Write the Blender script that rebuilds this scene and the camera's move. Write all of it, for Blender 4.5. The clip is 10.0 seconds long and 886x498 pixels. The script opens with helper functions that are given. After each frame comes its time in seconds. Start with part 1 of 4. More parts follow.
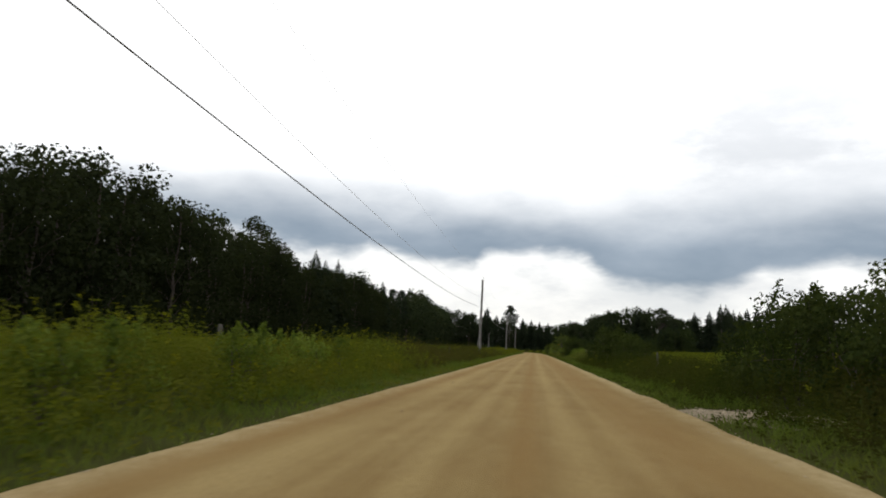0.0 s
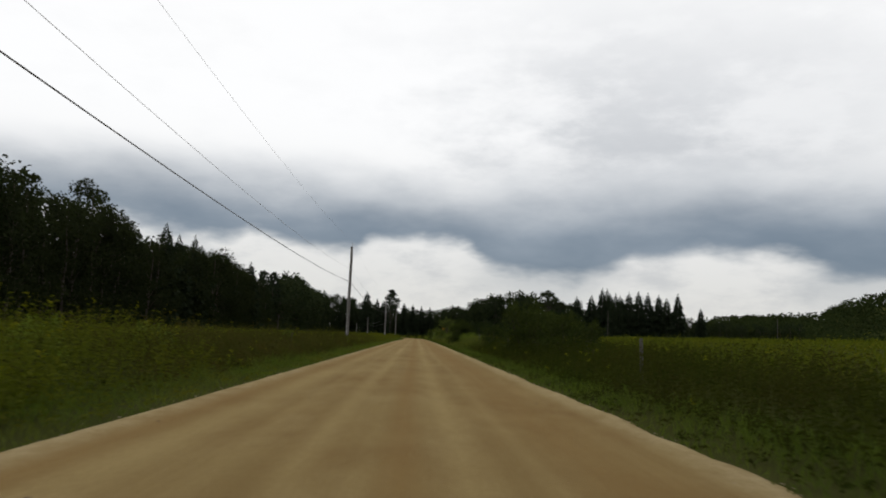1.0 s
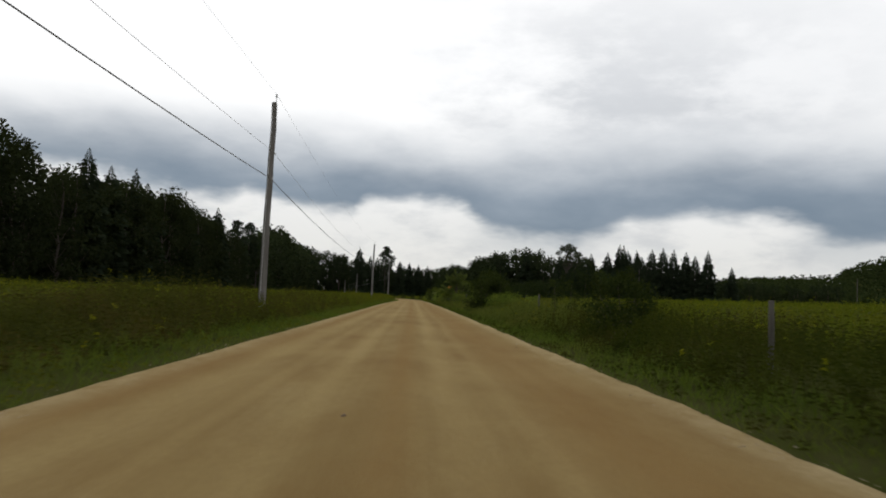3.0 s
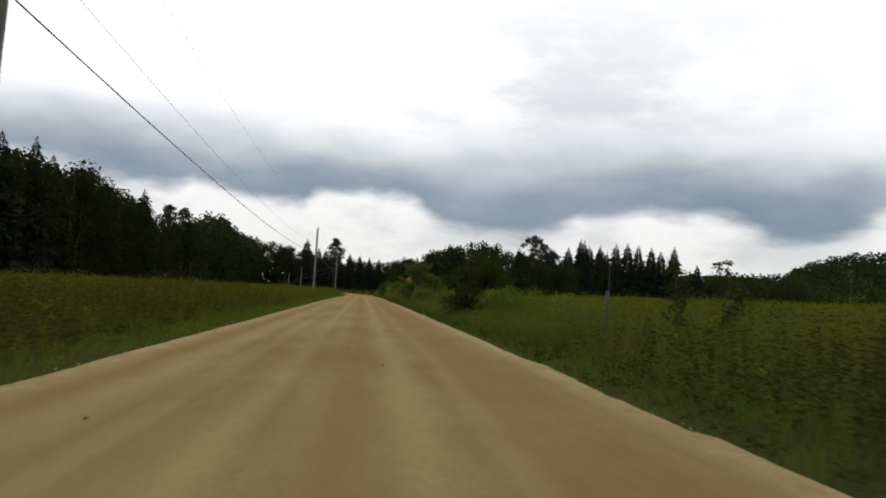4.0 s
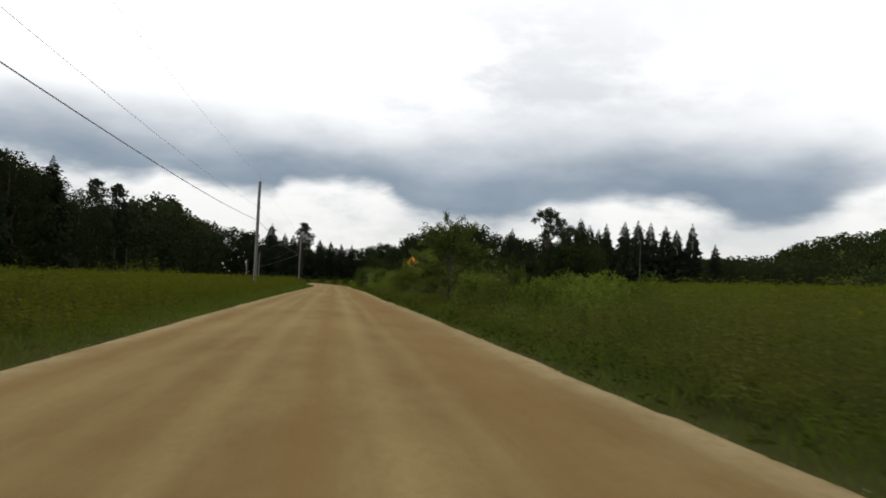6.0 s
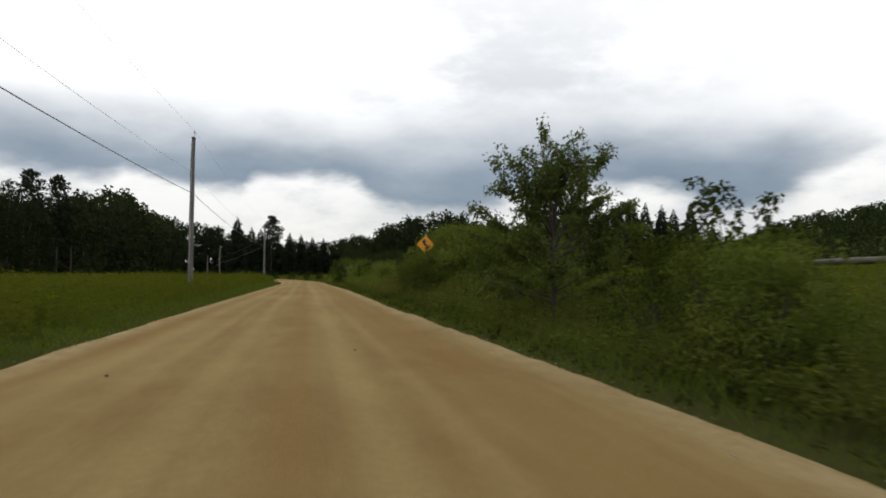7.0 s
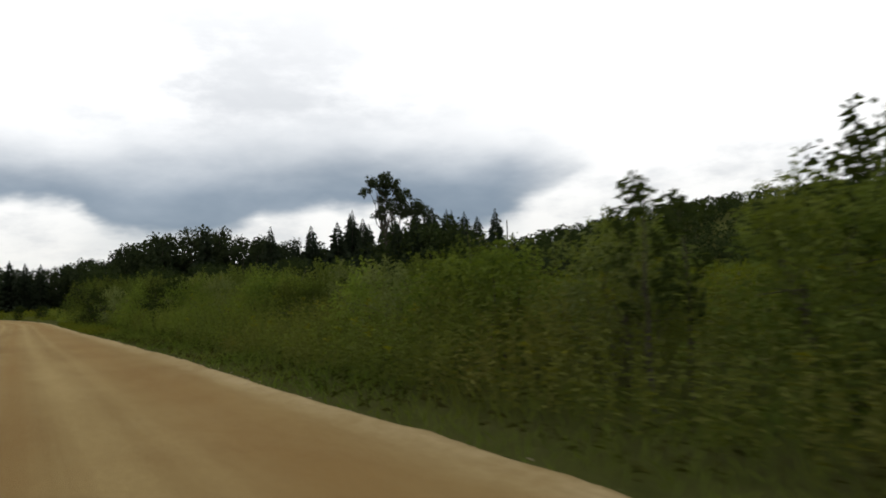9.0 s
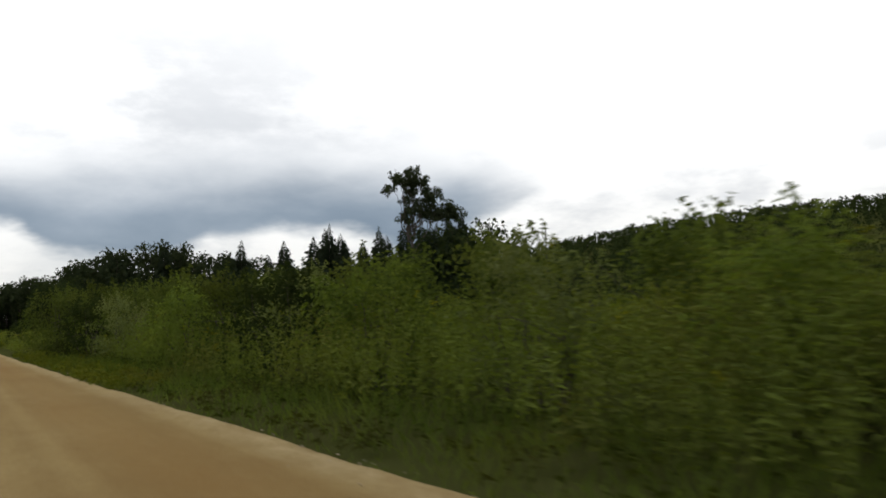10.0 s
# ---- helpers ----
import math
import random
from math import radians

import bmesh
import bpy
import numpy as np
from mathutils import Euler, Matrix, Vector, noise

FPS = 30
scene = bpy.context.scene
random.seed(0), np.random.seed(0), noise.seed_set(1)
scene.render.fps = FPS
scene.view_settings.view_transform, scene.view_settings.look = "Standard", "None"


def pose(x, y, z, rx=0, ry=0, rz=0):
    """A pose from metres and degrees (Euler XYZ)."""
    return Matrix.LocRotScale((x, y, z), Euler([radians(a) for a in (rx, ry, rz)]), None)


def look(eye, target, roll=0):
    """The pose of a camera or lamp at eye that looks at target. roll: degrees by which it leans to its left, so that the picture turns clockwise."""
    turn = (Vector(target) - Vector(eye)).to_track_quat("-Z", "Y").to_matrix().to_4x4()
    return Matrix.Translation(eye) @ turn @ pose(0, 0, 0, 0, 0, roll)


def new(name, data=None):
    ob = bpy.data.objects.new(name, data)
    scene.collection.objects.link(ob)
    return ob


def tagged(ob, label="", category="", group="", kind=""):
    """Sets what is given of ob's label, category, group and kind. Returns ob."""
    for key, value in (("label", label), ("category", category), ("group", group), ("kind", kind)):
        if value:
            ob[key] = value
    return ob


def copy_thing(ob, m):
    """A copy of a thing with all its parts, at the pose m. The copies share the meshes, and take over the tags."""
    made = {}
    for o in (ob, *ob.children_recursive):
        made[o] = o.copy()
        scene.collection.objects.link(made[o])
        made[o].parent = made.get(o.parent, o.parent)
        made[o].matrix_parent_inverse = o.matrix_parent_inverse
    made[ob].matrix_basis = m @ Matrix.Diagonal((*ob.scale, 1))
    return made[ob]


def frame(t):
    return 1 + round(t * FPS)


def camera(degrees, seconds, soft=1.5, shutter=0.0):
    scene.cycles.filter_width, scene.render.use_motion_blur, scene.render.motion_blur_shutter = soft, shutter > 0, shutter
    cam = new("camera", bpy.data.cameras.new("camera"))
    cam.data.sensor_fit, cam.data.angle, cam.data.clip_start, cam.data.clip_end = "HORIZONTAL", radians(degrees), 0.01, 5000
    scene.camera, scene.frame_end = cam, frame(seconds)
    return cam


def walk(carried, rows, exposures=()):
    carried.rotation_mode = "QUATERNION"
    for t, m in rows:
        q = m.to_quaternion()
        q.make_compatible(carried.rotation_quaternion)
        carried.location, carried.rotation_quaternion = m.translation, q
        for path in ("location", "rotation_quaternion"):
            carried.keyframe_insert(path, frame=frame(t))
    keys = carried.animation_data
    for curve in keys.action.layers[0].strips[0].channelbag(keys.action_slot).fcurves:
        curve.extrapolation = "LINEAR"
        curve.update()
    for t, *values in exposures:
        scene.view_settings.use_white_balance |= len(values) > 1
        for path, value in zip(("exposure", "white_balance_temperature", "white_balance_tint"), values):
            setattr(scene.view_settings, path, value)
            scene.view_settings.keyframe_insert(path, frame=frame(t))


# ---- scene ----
cam = camera(60.3, 10.0, soft=1.8, shutter=0.13)
PATH = [  # seconds, sideways, yaw, pitch, roll; the car runs at a steady 20 m/s
    (0, 0.07, 7.13, 7.20, 2.62),
    (0.5, 0.05, 2.73, 7.82, 0.91),
    (1, 0.02, -1.76, 6.50, 2.15),
    (1.5, -0.01, -2.99, 4.35, 2.53),
    (2, -0.04, -0.73, 4.48, 2.77),
    (2.5, -0.06, -1.18, 4.45, 2.83),
    (3, -0.05, -2.13, 3.57, 2.55),
    (3.2, -0.05, -3.40, 3.46, 2.59),
    (4.3, -0.04, -6.52, 3.17, 2.80),
    (4.5, -0.03, -7.36, 2.79, 2.31),
    (5, -0.01, -9.76, 2.57, 2.03),
    (5.2, -0.00, -9.08, 2.30, 1.51),
    (6.3, 0.02, -7.81, 2.90, 2.37),
    (6.5, 0.02, -8.37, 3.26, 1.98),
    (7, 0.01, -10.14, 1.92, 0.37),
    (7.5, -0.01, -11.32, 4.36, 0.14),
    (8, -0.03, -15.99, 4.29, -0.86),
    (8.5, -0.03, -23.44, 4.35, -0.97),
    (9, -0.00, -29.23, 3.24, -2.35),
    (9.5, 0.04, -30.97, 2.81, -3.16),
    (10, 0.08, -32.89, 4.78, -2.31),
]
SPEED, EYE = 20.0, 1.25
walk(cam, [(t, Matrix.Translation((x, SPEED * t, EYE)) @ pose(0, 0, 0, 0, 0, yaw) @ pose(0, 0, 0, 90 + pitch) @ pose(0, 0, 0, 0, 0, roll))
           for t, x, yaw, pitch, roll in PATH],
     [(0, 0.1), (0.5, -0.12), (1, -0.34), (1.5, -0.42), (2, -0.38), (2.5, -0.32), (3.2, -0.2), (4.3, -0.06), (7.0, -0.04), (10, 0.0)])

# ---- sky, sun ----
def world_sky():
    w = bpy.data.worlds.new("overcast_sky")
    scene.world = w
    w.use_nodes = True
    nt = w.node_tree
    nt.nodes.clear()
    N, L = nt.nodes.new, nt.links.new

    def math_node(op, a, b=None, c=None):
        n = N("ShaderNodeMath")
        n.operation = op
        for i, v in enumerate((a, b, c)):
            if v is None:
                continue
            if isinstance(v, (int, float)):
                n.inputs[i].default_value = v
            else:
                L(v, n.inputs[i])
        return n.outputs[0]

    def smooth(v, lo, hi, a=0.0, b=1.0):
        n = N("ShaderNodeMapRange")
        n.interpolation_type = "SMOOTHSTEP"
        for i, q in enumerate((v, lo, hi, a, b)):
            if isinstance(q, (int, float)):
                n.inputs[i].default_value = q
            else:
                L(q, n.inputs[i])
        return n.outputs[0]

    def noise_node(vec, scale, detail=5.0, rough=0.55):
        n = N("ShaderNodeTexNoise")
        n.inputs["Scale"].default_value, n.inputs["Detail"].default_value, n.inputs["Roughness"].default_value = scale, detail, rough
        L(vec, n.inputs["Vector"])
        return math_node("SUBTRACT", n.outputs["Fac"], 0.5)

    def mix(fac, a, b):
        n = N("ShaderNodeMix")
        n.data_type = "RGBA"
        for i, v in ((0, fac), (6, a), (7, b)):
            if isinstance(v, tuple):
                n.inputs[i].default_value = (*v, 1)
            elif isinstance(v, float):
                n.inputs[i].default_value = v
            else:
                L(v, n.inputs[i])
        return n.outputs[2]

    tc = N("ShaderNodeTexCoord")
    sep = N("ShaderNodeSeparateXYZ")
    L(tc.outputs["Generated"], sep.inputs[0])
    az = math_node("MULTIPLY", math_node("ARCTAN2", sep.outputs[0], sep.outputs[1]), 57.2958)
    el = math_node("MULTIPLY", math_node("ARCSINE", sep.outputs[2]), 57.2958)
    comb = N("ShaderNodeCombineXYZ")
    L(math_node("MULTIPLY", az, 0.1), comb.inputs[0])
    L(math_node("MULTIPLY", el, 0.24), comb.inputs[1])
    uv = comb.outputs[0]
    roll = noise_node(uv, 1.1, 4.0, 0.6)
    az_w = math_node("ADD", az, math_node("MULTIPLY", roll, 5.0))
    big, fine = noise_node(uv, 0.55, 2.0), noise_node(uv, 2.0, 4.0, 0.5)
    # the ragged underside of the dark cloud bank, degrees over the horizon by bearing
    ramp = N("ShaderNodeValToRGB")
    edge = ((-60, 7.5), (-21, 7.6), (-17, 6.3), (-14.3, 6.1), (-12.7, 6.8), (-9.5, 6.2), (-5, 5.8), (-4, 6.5), (0, 7.1), (2.6, 6.6),
            (4.8, 5.4), (8, 4.5), (11.5, 4.1), (13.8, 4.9), (16.2, 6.0), (20.5, 6.5), (25.0, 6.1), (28, 5.2), (31, 4.5), (34, 5.3), (37.5, 6.8), (42, 9.2))
    cr = ramp.color_ramp
    while len(cr.elements) < len(edge):
        cr.elements.new(0.5)
    for e, (a, h) in zip(cr.elements, edge):
        e.position = (a + 60) / 110
        e.color = (h / 10, h / 10, h / 10, 1)
    L(smooth(az_w, -60, 50), ramp.inputs[0])
    ramp.inputs[0].links[0].from_node.interpolation_type = "LINEAR"
    low = math_node("MULTIPLY", ramp.outputs[0], 10.0)
    el_n = math_node("ADD", el, math_node("ADD", math_node("MULTIPLY", fine, 2.4), math_node("MULTIPLY", roll, 1.2)))
    under = smooth(math_node("SUBTRACT", el_n, low), -0.45, 1.0)
    top_n = math_node("ADD", el, math_node("ADD", math_node("MULTIPLY", big, 5.0), math_node("MULTIPLY", fine, 1.5)))
    above = smooth(top_n, 7.2, 13.8, 1.0, 0.0)
    bank = math_node("MULTIPLY", math_node("MULTIPLY", under, above), smooth(az_w, 33.0, 43.0, 1.0, 0.0))
    # thinner grey wisps under and over the bank
    wisp = math_node("MULTIPLY", smooth(noise_node(uv, 1.3, 6.0, 0.6), -0.06, 0.2), smooth(el, 0.5, 3.5))
    wisp = math_node("MULTIPLY", wisp, smooth(el, 7.0, 14.0, 0.45, 0.05))
    puff = noise_node(uv, 0.9, 7.0, 0.62)
    veil = math_node("MULTIPLY", smooth(top_n, 9.0, 14.0), smooth(math_node("ADD", top_n, math_node("MULTIPLY", puff, 14.0)), 14.0, 30.0, 1.0, 0.0))
    veil = math_node("MULTIPLY", veil, math_node("MULTIPLY", smooth(math_node("ADD", az_w, math_node("MULTIPLY", puff, 30.0)), -4.0, 16.0), smooth(math_node("ADD", az_w, math_node("MULTIPLY", puff, 30.0)), 22.0, 46.0, 1.0, 0.0)))
    veil = math_node("MULTIPLY", veil, smooth(puff, -0.16, 0.14, 0.35, 1.0))
    sky = N("ShaderNodeTexSky")
    sky.sky_type, sky.sun_disc = "NISHITA", False
    sky.sun_elevation, sky.sun_rotation = radians(SUN_EL), radians(SUN_AZ)
    skyc = N("ShaderNodeMix")
    skyc.data_type, skyc.blend_type = "RGBA", "MULTIPLY"
    skyc.inputs[0].default_value = 1.0
    L(sky.outputs[0], skyc.inputs[6])
    skyc.inputs[7].default_value = (0.1, 0.1, 0.1, 1)
    white = mix(smooth(el, 0.0, 17.0), (0.92, 0.915, 0.89), (1.3, 1.3, 1.3))
    cloud = mix(math_node("MULTIPLY", veil, 0.72), white, (0.6, 0.63, 0.67))
    # soft grey shoulders where the bank hangs lowest
    shoulder = math_node("MAXIMUM", math_node("MULTIPLY", smooth(az_w, 2.0, 8.0), smooth(az_w, 11.0, 16.0, 1.0, 0.0)),
                         math_node("MULTIPLY", smooth(az_w, 25.0, 29.0), smooth(az_w, 32.0, 36.0, 1.0, 0.0)))
    shoulder = math_node("MULTIPLY", math_node("MULTIPLY", shoulder, math_node("MULTIPLY", smooth(el_n, 1.6, 4.6), smooth(el, 5.5, 8.5, 1.0, 0.0))), 0.55)
    cloud = mix(shoulder, cloud, (0.52, 0.56, 0.6))
    cloud = mix(wisp, cloud, (0.5, 0.53, 0.58))
    deep = mix(smooth(math_node("ADD", math_node("MULTIPLY", big, 0.8), math_node("ADD", math_node("MULTIPLY", fine, 0.35), math_node("MULTIPLY", math_node("SUBTRACT", el, low), 0.045))), -0.12, 0.42), (0.2, 0.265, 0.345), (0.4, 0.465, 0.545))
    cloud = mix(math_node("MULTIPLY", bank, 0.97), cloud, deep)
    out = mix(0.94, skyc.outputs[2], cloud)
    bg = N("ShaderNodeBackground")
    bg.inputs[1].default_value = SKY
    L(out, bg.inputs[0])
    o = N("ShaderNodeOutputWorld")
    L(bg.outputs[0], o.inputs[0])


SUN_EL, SUN_AZ, SKY = 52.0, -25.0, 1.0
world_sky()
sun_data = bpy.data.lights.new("sun", "SUN")
sun_data.energy, sun_data.angle, sun_data.color = 0.5, radians(30), (1.0, 0.96, 0.9)
sun = new("sun", sun_data)
sun.matrix_world = look((0, 0, 60), (-math.sin(radians(SUN_AZ)) * 60, -math.cos(radians(SUN_AZ)) * 60, 60 - 60 * math.tan(radians(SUN_EL))))

# ---- materials ----
def mat_base(name, rough=0.9, spec=0.3, metal=0.0):
    m = bpy.data.materials.new(name)
    m.use_nodes = True
    nt = m.node_tree
    b = nt.nodes["Principled BSDF"]
    b.inputs["Roughness"].default_value, b.inputs["Specular IOR Level"].default_value, b.inputs["Metallic"].default_value = rough, spec, metal
    return m, nt, b


def m_node(nt, op, a, b=None):
    n = nt.nodes.new("ShaderNodeMath")
    n.operation = op
    for i, v in enumerate((a, b)):
        if v is None:
            continue
        if isinstance(v, (int, float)):
            n.inputs[i].default_value = v
        else:
            nt.links.new(v, n.inputs[i])
    return n.outputs[0]


def m_mix(nt, fac, a, b, blend="MIX"):
    n = nt.nodes.new("ShaderNodeMix")
    n.data_type, n.blend_type = "RGBA", blend
    for i, v in ((0, fac), (6, a), (7, b)):
        if isinstance(v, tuple):
            n.inputs[i].default_value = (*v, 1)
        elif isinstance(v, (int, float)):
            n.inputs[i].default_value = v
        else:
            nt.links.new(v, n.inputs[i])
    return n.outputs[2]


def m_noise(nt, scale, detail=4.0, rough=0.55, stretch=None, lo=0.3, hi=0.7):
    """Object-space noise mapped to 0..1; stretch: factors per axis."""
    tc = nt.nodes.new("ShaderNodeTexCoord")
    mp = nt.nodes.new("ShaderNodeMapping")
    mp.inputs["Scale"].default_value = stretch or (1, 1, 1)
    n = nt.nodes.new("ShaderNodeTexNoise")
    n.inputs["Scale"].default_value, n.inputs["Detail"].default_value, n.inputs["Roughness"].default_value = scale, detail, rough
    nt.links.new(tc.outputs["Object"], mp.inputs[0])
    nt.links.new(mp.outputs[0], n.inputs["Vector"])
    r = nt.nodes.new("ShaderNodeMapRange")
    r.inputs[1].default_value, r.inputs[2].default_value = lo, hi
    nt.links.new(n.outputs["Fac"], r.inputs[0])
    return r.outputs[0]


def m_bump(nt, b, height, strength=0.3, dist=0.02):
    n = nt.nodes.new("ShaderNodeBump")
    n.inputs["Strength"].default_value, n.inputs["Distance"].default_value = strength, dist
    nt.links.new(height, n.inputs["Height"])
    nt.links.new(n.outputs[0], b.inputs["Normal"])


def leaf_material(name, dark, light, tip=None, translucent=0.35, spread=0.5, grain=0.65, vary=0.0):
    """Foliage: colour differs from leaf to leaf and plant to plant, and light shines through."""
    m, nt, b = mat_base(name, 0.85, 0.0)
    geo = nt.nodes.new("ShaderNodeNewGeometry")
    info = nt.nodes.new("ShaderNodeObjectInfo")
    plant = info.outputs["Random"] if grain > 0.6 else m_noise(nt, 0.8, 3.0, 0.6, None, 0.3, 0.7)
    mixv = m_node(nt, "ADD", m_node(nt, "MULTIPLY", geo.outputs["Random Per Island"], grain), m_node(nt, "MULTIPLY", plant, 1.0 - grain))
    col = m_mix(nt, mixv, dark, light)
    if tip:
        col = m_mix(nt, m_node(nt, "MULTIPLY", m_noise(nt, 0.35, 3.0, 0.5, None, 0.45, 0.75), spread), col, tip)
    if vary:
        tone = m_node(nt, "ADD", m_node(nt, "MULTIPLY", info.outputs["Random"], 2 * vary), 1.0 - vary)
        grey = nt.nodes.new("ShaderNodeCombineColor")
        nt.links.new(tone, grey.inputs[0])
        nt.links.new(tone, grey.inputs[1])
        nt.links.new(m_node(nt, "MULTIPLY", tone, 0.95), grey.inputs[2])
        col = m_mix(nt, 1.0, col, grey.outputs[0], "MULTIPLY")
    nt.links.new(col, b.inputs["Base Color"])
    tr = nt.nodes.new("ShaderNodeBsdfTranslucent")
    nt.links.new(m_mix(nt, 1.0, col, (1.25, 1.3, 0.55), "MULTIPLY"), tr.inputs[0])
    ms = nt.nodes.new("ShaderNodeMixShader")
    ms.inputs[0].default_value = translucent
    nt.links.new(b.outputs[0], ms.inputs[1])
    nt.links.new(tr.outputs[0], ms.inputs[2])
    nt.links.new(ms.outputs[0], nt.nodes["Material Output"].inputs[0])
    return m


def road_material():
    m, nt, b = mat_base("dirt_road", 0.97, 0.03)
    tc = nt.nodes.new("ShaderNodeTexCoord")
    sep = nt.nodes.new("ShaderNodeSeparateXYZ")
    nt.links.new(tc.outputs["UV"], sep.inputs[0])
    broad = m_noise(nt, 0.35, 4.0, 0.6, (1.0, 0.25, 1.0))
    streak = m_noise(nt, 2.2, 4.0, 0.65, (1.0, 0.01, 1.0), 0.38, 0.62)
    fine = m_noise(nt, 14.0, 6.0, 0.7)
    grit = m_noise(nt, 90.0, 3.0, 0.7)
    col = m_mix(nt, broad, (0.136, 0.087, 0.028), (0.200, 0.137, 0.053))
    col = m_mix(nt, m_node(nt, "MULTIPLY", streak, 0.42), col, (0.249, 0.184, 0.077))

    # packed wheel tracks, by distance across the road
    wander = m_node(nt, "MULTIPLY", m_node(nt, "SUBTRACT", m_noise(nt, 0.5, 2.0, 0.5, (0.12, 0.045, 1.0), 0.0, 1.0), 0.5), 0.7)
    lane = m_node(nt, "ADD", sep.outputs[0], wander)

    def track(at, w, amount, c, col):
        d = m_node(nt, "ABSOLUTE", m_node(nt, "SUBTRACT", lane if abs(at) < 3 else sep.outputs[0], at))
        r = nt.nodes.new("ShaderNodeMapRange")
        r.interpolation_type = "SMOOTHSTEP"
        r.inputs[1].default_value, r.inputs[2].default_value, r.inputs[3].default_value, r.inputs[4].default_value = 0.0, w, 1.0, 0.0
        nt.links.new(d, r.inputs[0])
        strength = m_node(nt, "MULTIPLY", r.outputs[0], amount)
        return m_mix(nt, m_node(nt, "MULTIPLY", strength, m_node(nt, "ADD", m_node(nt, "MULTIPLY", broad, 0.6), 0.4)), col, c)
    patch = m_noise(nt, 0.42, 6.0, 0.68, (1.0, 0.4, 1.0), 0.44, 0.66)
    col = m_mix(nt, m_node(nt, "MULTIPLY", patch, 0.78), col, (0.118, 0.064, 0.017))
    worn = m_noise(nt, 0.9, 6.0, 0.7, (1.0, 0.3, 1.0), 0.5, 0.72)
    col = m_mix(nt, m_node(nt, "MULTIPLY", worn, 0.5), col, (0.255, 0.194, 0.090))
    pale, rust = (0.292, 0.220, 0.095), (0.148, 0.075, 0.017)
    for at, w, much in ((-2.4, 0.5, 0.62), (-0.85, 0.33, 0.62), (0.75, 0.4, 0.6), (-1.6, 0.22, 0.3), (1.45, 0.24, 0.36)):
        col = track(at, w, much, pale, col)
    for at, w in ((-3.1, 0.7), (2.2, 1.1), (0.1, 0.35)):
        col = track(at, w, 0.68, rust, col)
    loose = m_noise(nt, 2.6, 5.0, 0.7, (1.0, 0.5, 1.0), 0.34, 0.6)
    for at, w in ((-3.55, 0.62), (3.5, 0.58)):
        col = track(at, w, m_node(nt, "ADD", m_node(nt, "MULTIPLY", loose, 0.7), 0.3), (0.350, 0.288, 0.164), col)
    col = m_mix(nt, m_node(nt, "MULTIPLY", fine, 0.5), col, (0.134, 0.088, 0.033))
    col = m_mix(nt, m_node(nt, "MULTIPLY", grit, 0.3), col, (0.301, 0.234, 0.118))
    nt.links.new(col, b.inputs["Base Color"])
    m_bump(nt, b, m_node(nt, "ADD", fine, m_node(nt, "MULTIPLY", grit, 0.5)), 0.6, 0.02)
    return m


def ground_material():
    m, nt, b = mat_base("meadow_ground", 1.0, 0.0)
    a, c, d = m_noise(nt, 0.05, 4.0, 0.6), m_noise(nt, 0.9, 5.0, 0.65), m_noise(nt, 11.0, 5.0, 0.7)
    col = m_mix(nt, a, (0.034, 0.042, 0.01), (0.056, 0.062, 0.014))
    col = m_mix(nt, m_node(nt, "MULTIPLY", c, 0.5), col, (0.075, 0.07, 0.03))
    col = m_mix(nt, m_node(nt, "MULTIPLY", d, 0.4), col, (0.04, 0.05, 0.017))
    nt.links.new(col, b.inputs["Base Color"])
    m_bump(nt, b, d, 0.8, 0.08)
    return m


def simple(name, c1, c2, scale, rough=0.85, spec=0.3, metal=0.0, stretch=None, bump=0.3):
    m, nt, b = mat_base(name, rough, spec, metal)
    n1, n2 = m_noise(nt, scale, 5.0, 0.6, stretch), m_noise(nt, scale * 0.17, 3.0, 0.5, stretch)
    col = m_mix(nt, n1, c1, c2)
    col = m_mix(nt, m_node(nt, "MULTIPLY", n2, 0.35), col, tuple(v * 0.6 for v in c1))
    nt.links.new(col, b.inputs["Base Color"])
    m_bump(nt, b, n1, bump, 0.01)
    return m


ROAD, GROUND = road_material(), ground_material()
BARK = simple("bark", (0.032, 0.027, 0.022), (0.085, 0.072, 0.06), 6.0, 0.95, 0.1, 0.0, (1, 1, 0.2), 0.8)
POLE_WOOD = simple("weathered_pole_wood", (0.075, 0.07, 0.065), (0.17, 0.16, 0.145), 9.0, 0.9, 0.2, 0.0, (1, 1, 0.06), 0.5)
RAIL_WOOD = simple("pale_rail_wood", (0.085, 0.08, 0.068), (0.16, 0.15, 0.13), 14.0, 0.9, 0.2, 0.0, (1, 0.1, 1), 0.5)
POST_WOOD = simple("grey_post_wood", (0.042, 0.039, 0.032), (0.088, 0.082, 0.068), 14.0, 0.9, 0.2, 0.0, (1, 1, 0.1), 0.5)
STEEL = simple("galvanised_steel", (0.32, 0.33, 0.34), (0.5, 0.5, 0.5), 30.0, 0.5, 0.5, 0.8, None, 0.1)
PORCELAIN = simple("glazed_insulator", (0.35, 0.36, 0.37), (0.5, 0.5, 0.5), 20.0, 0.3, 0.5, 0.0, None, 0.0)
CABLE = simple("weathered_cable", (0.11, 0.11, 0.112), (0.19, 0.19, 0.19), 12.0, 0.6, 0.3, 0.0, None, 0.1)
WIRE = simple("bare_wire", (0.34, 0.34, 0.34), (0.5, 0.5, 0.49), 12.0, 0.5, 0.4, 0.3, None, 0.1)
SIGN_YELLOW = simple("faded_sign_yellow", (0.66, 0.27, 0.012), (0.75, 0.335, 0.02), 5.0, 0.45, 0.4, 0.0, None, 0.02)
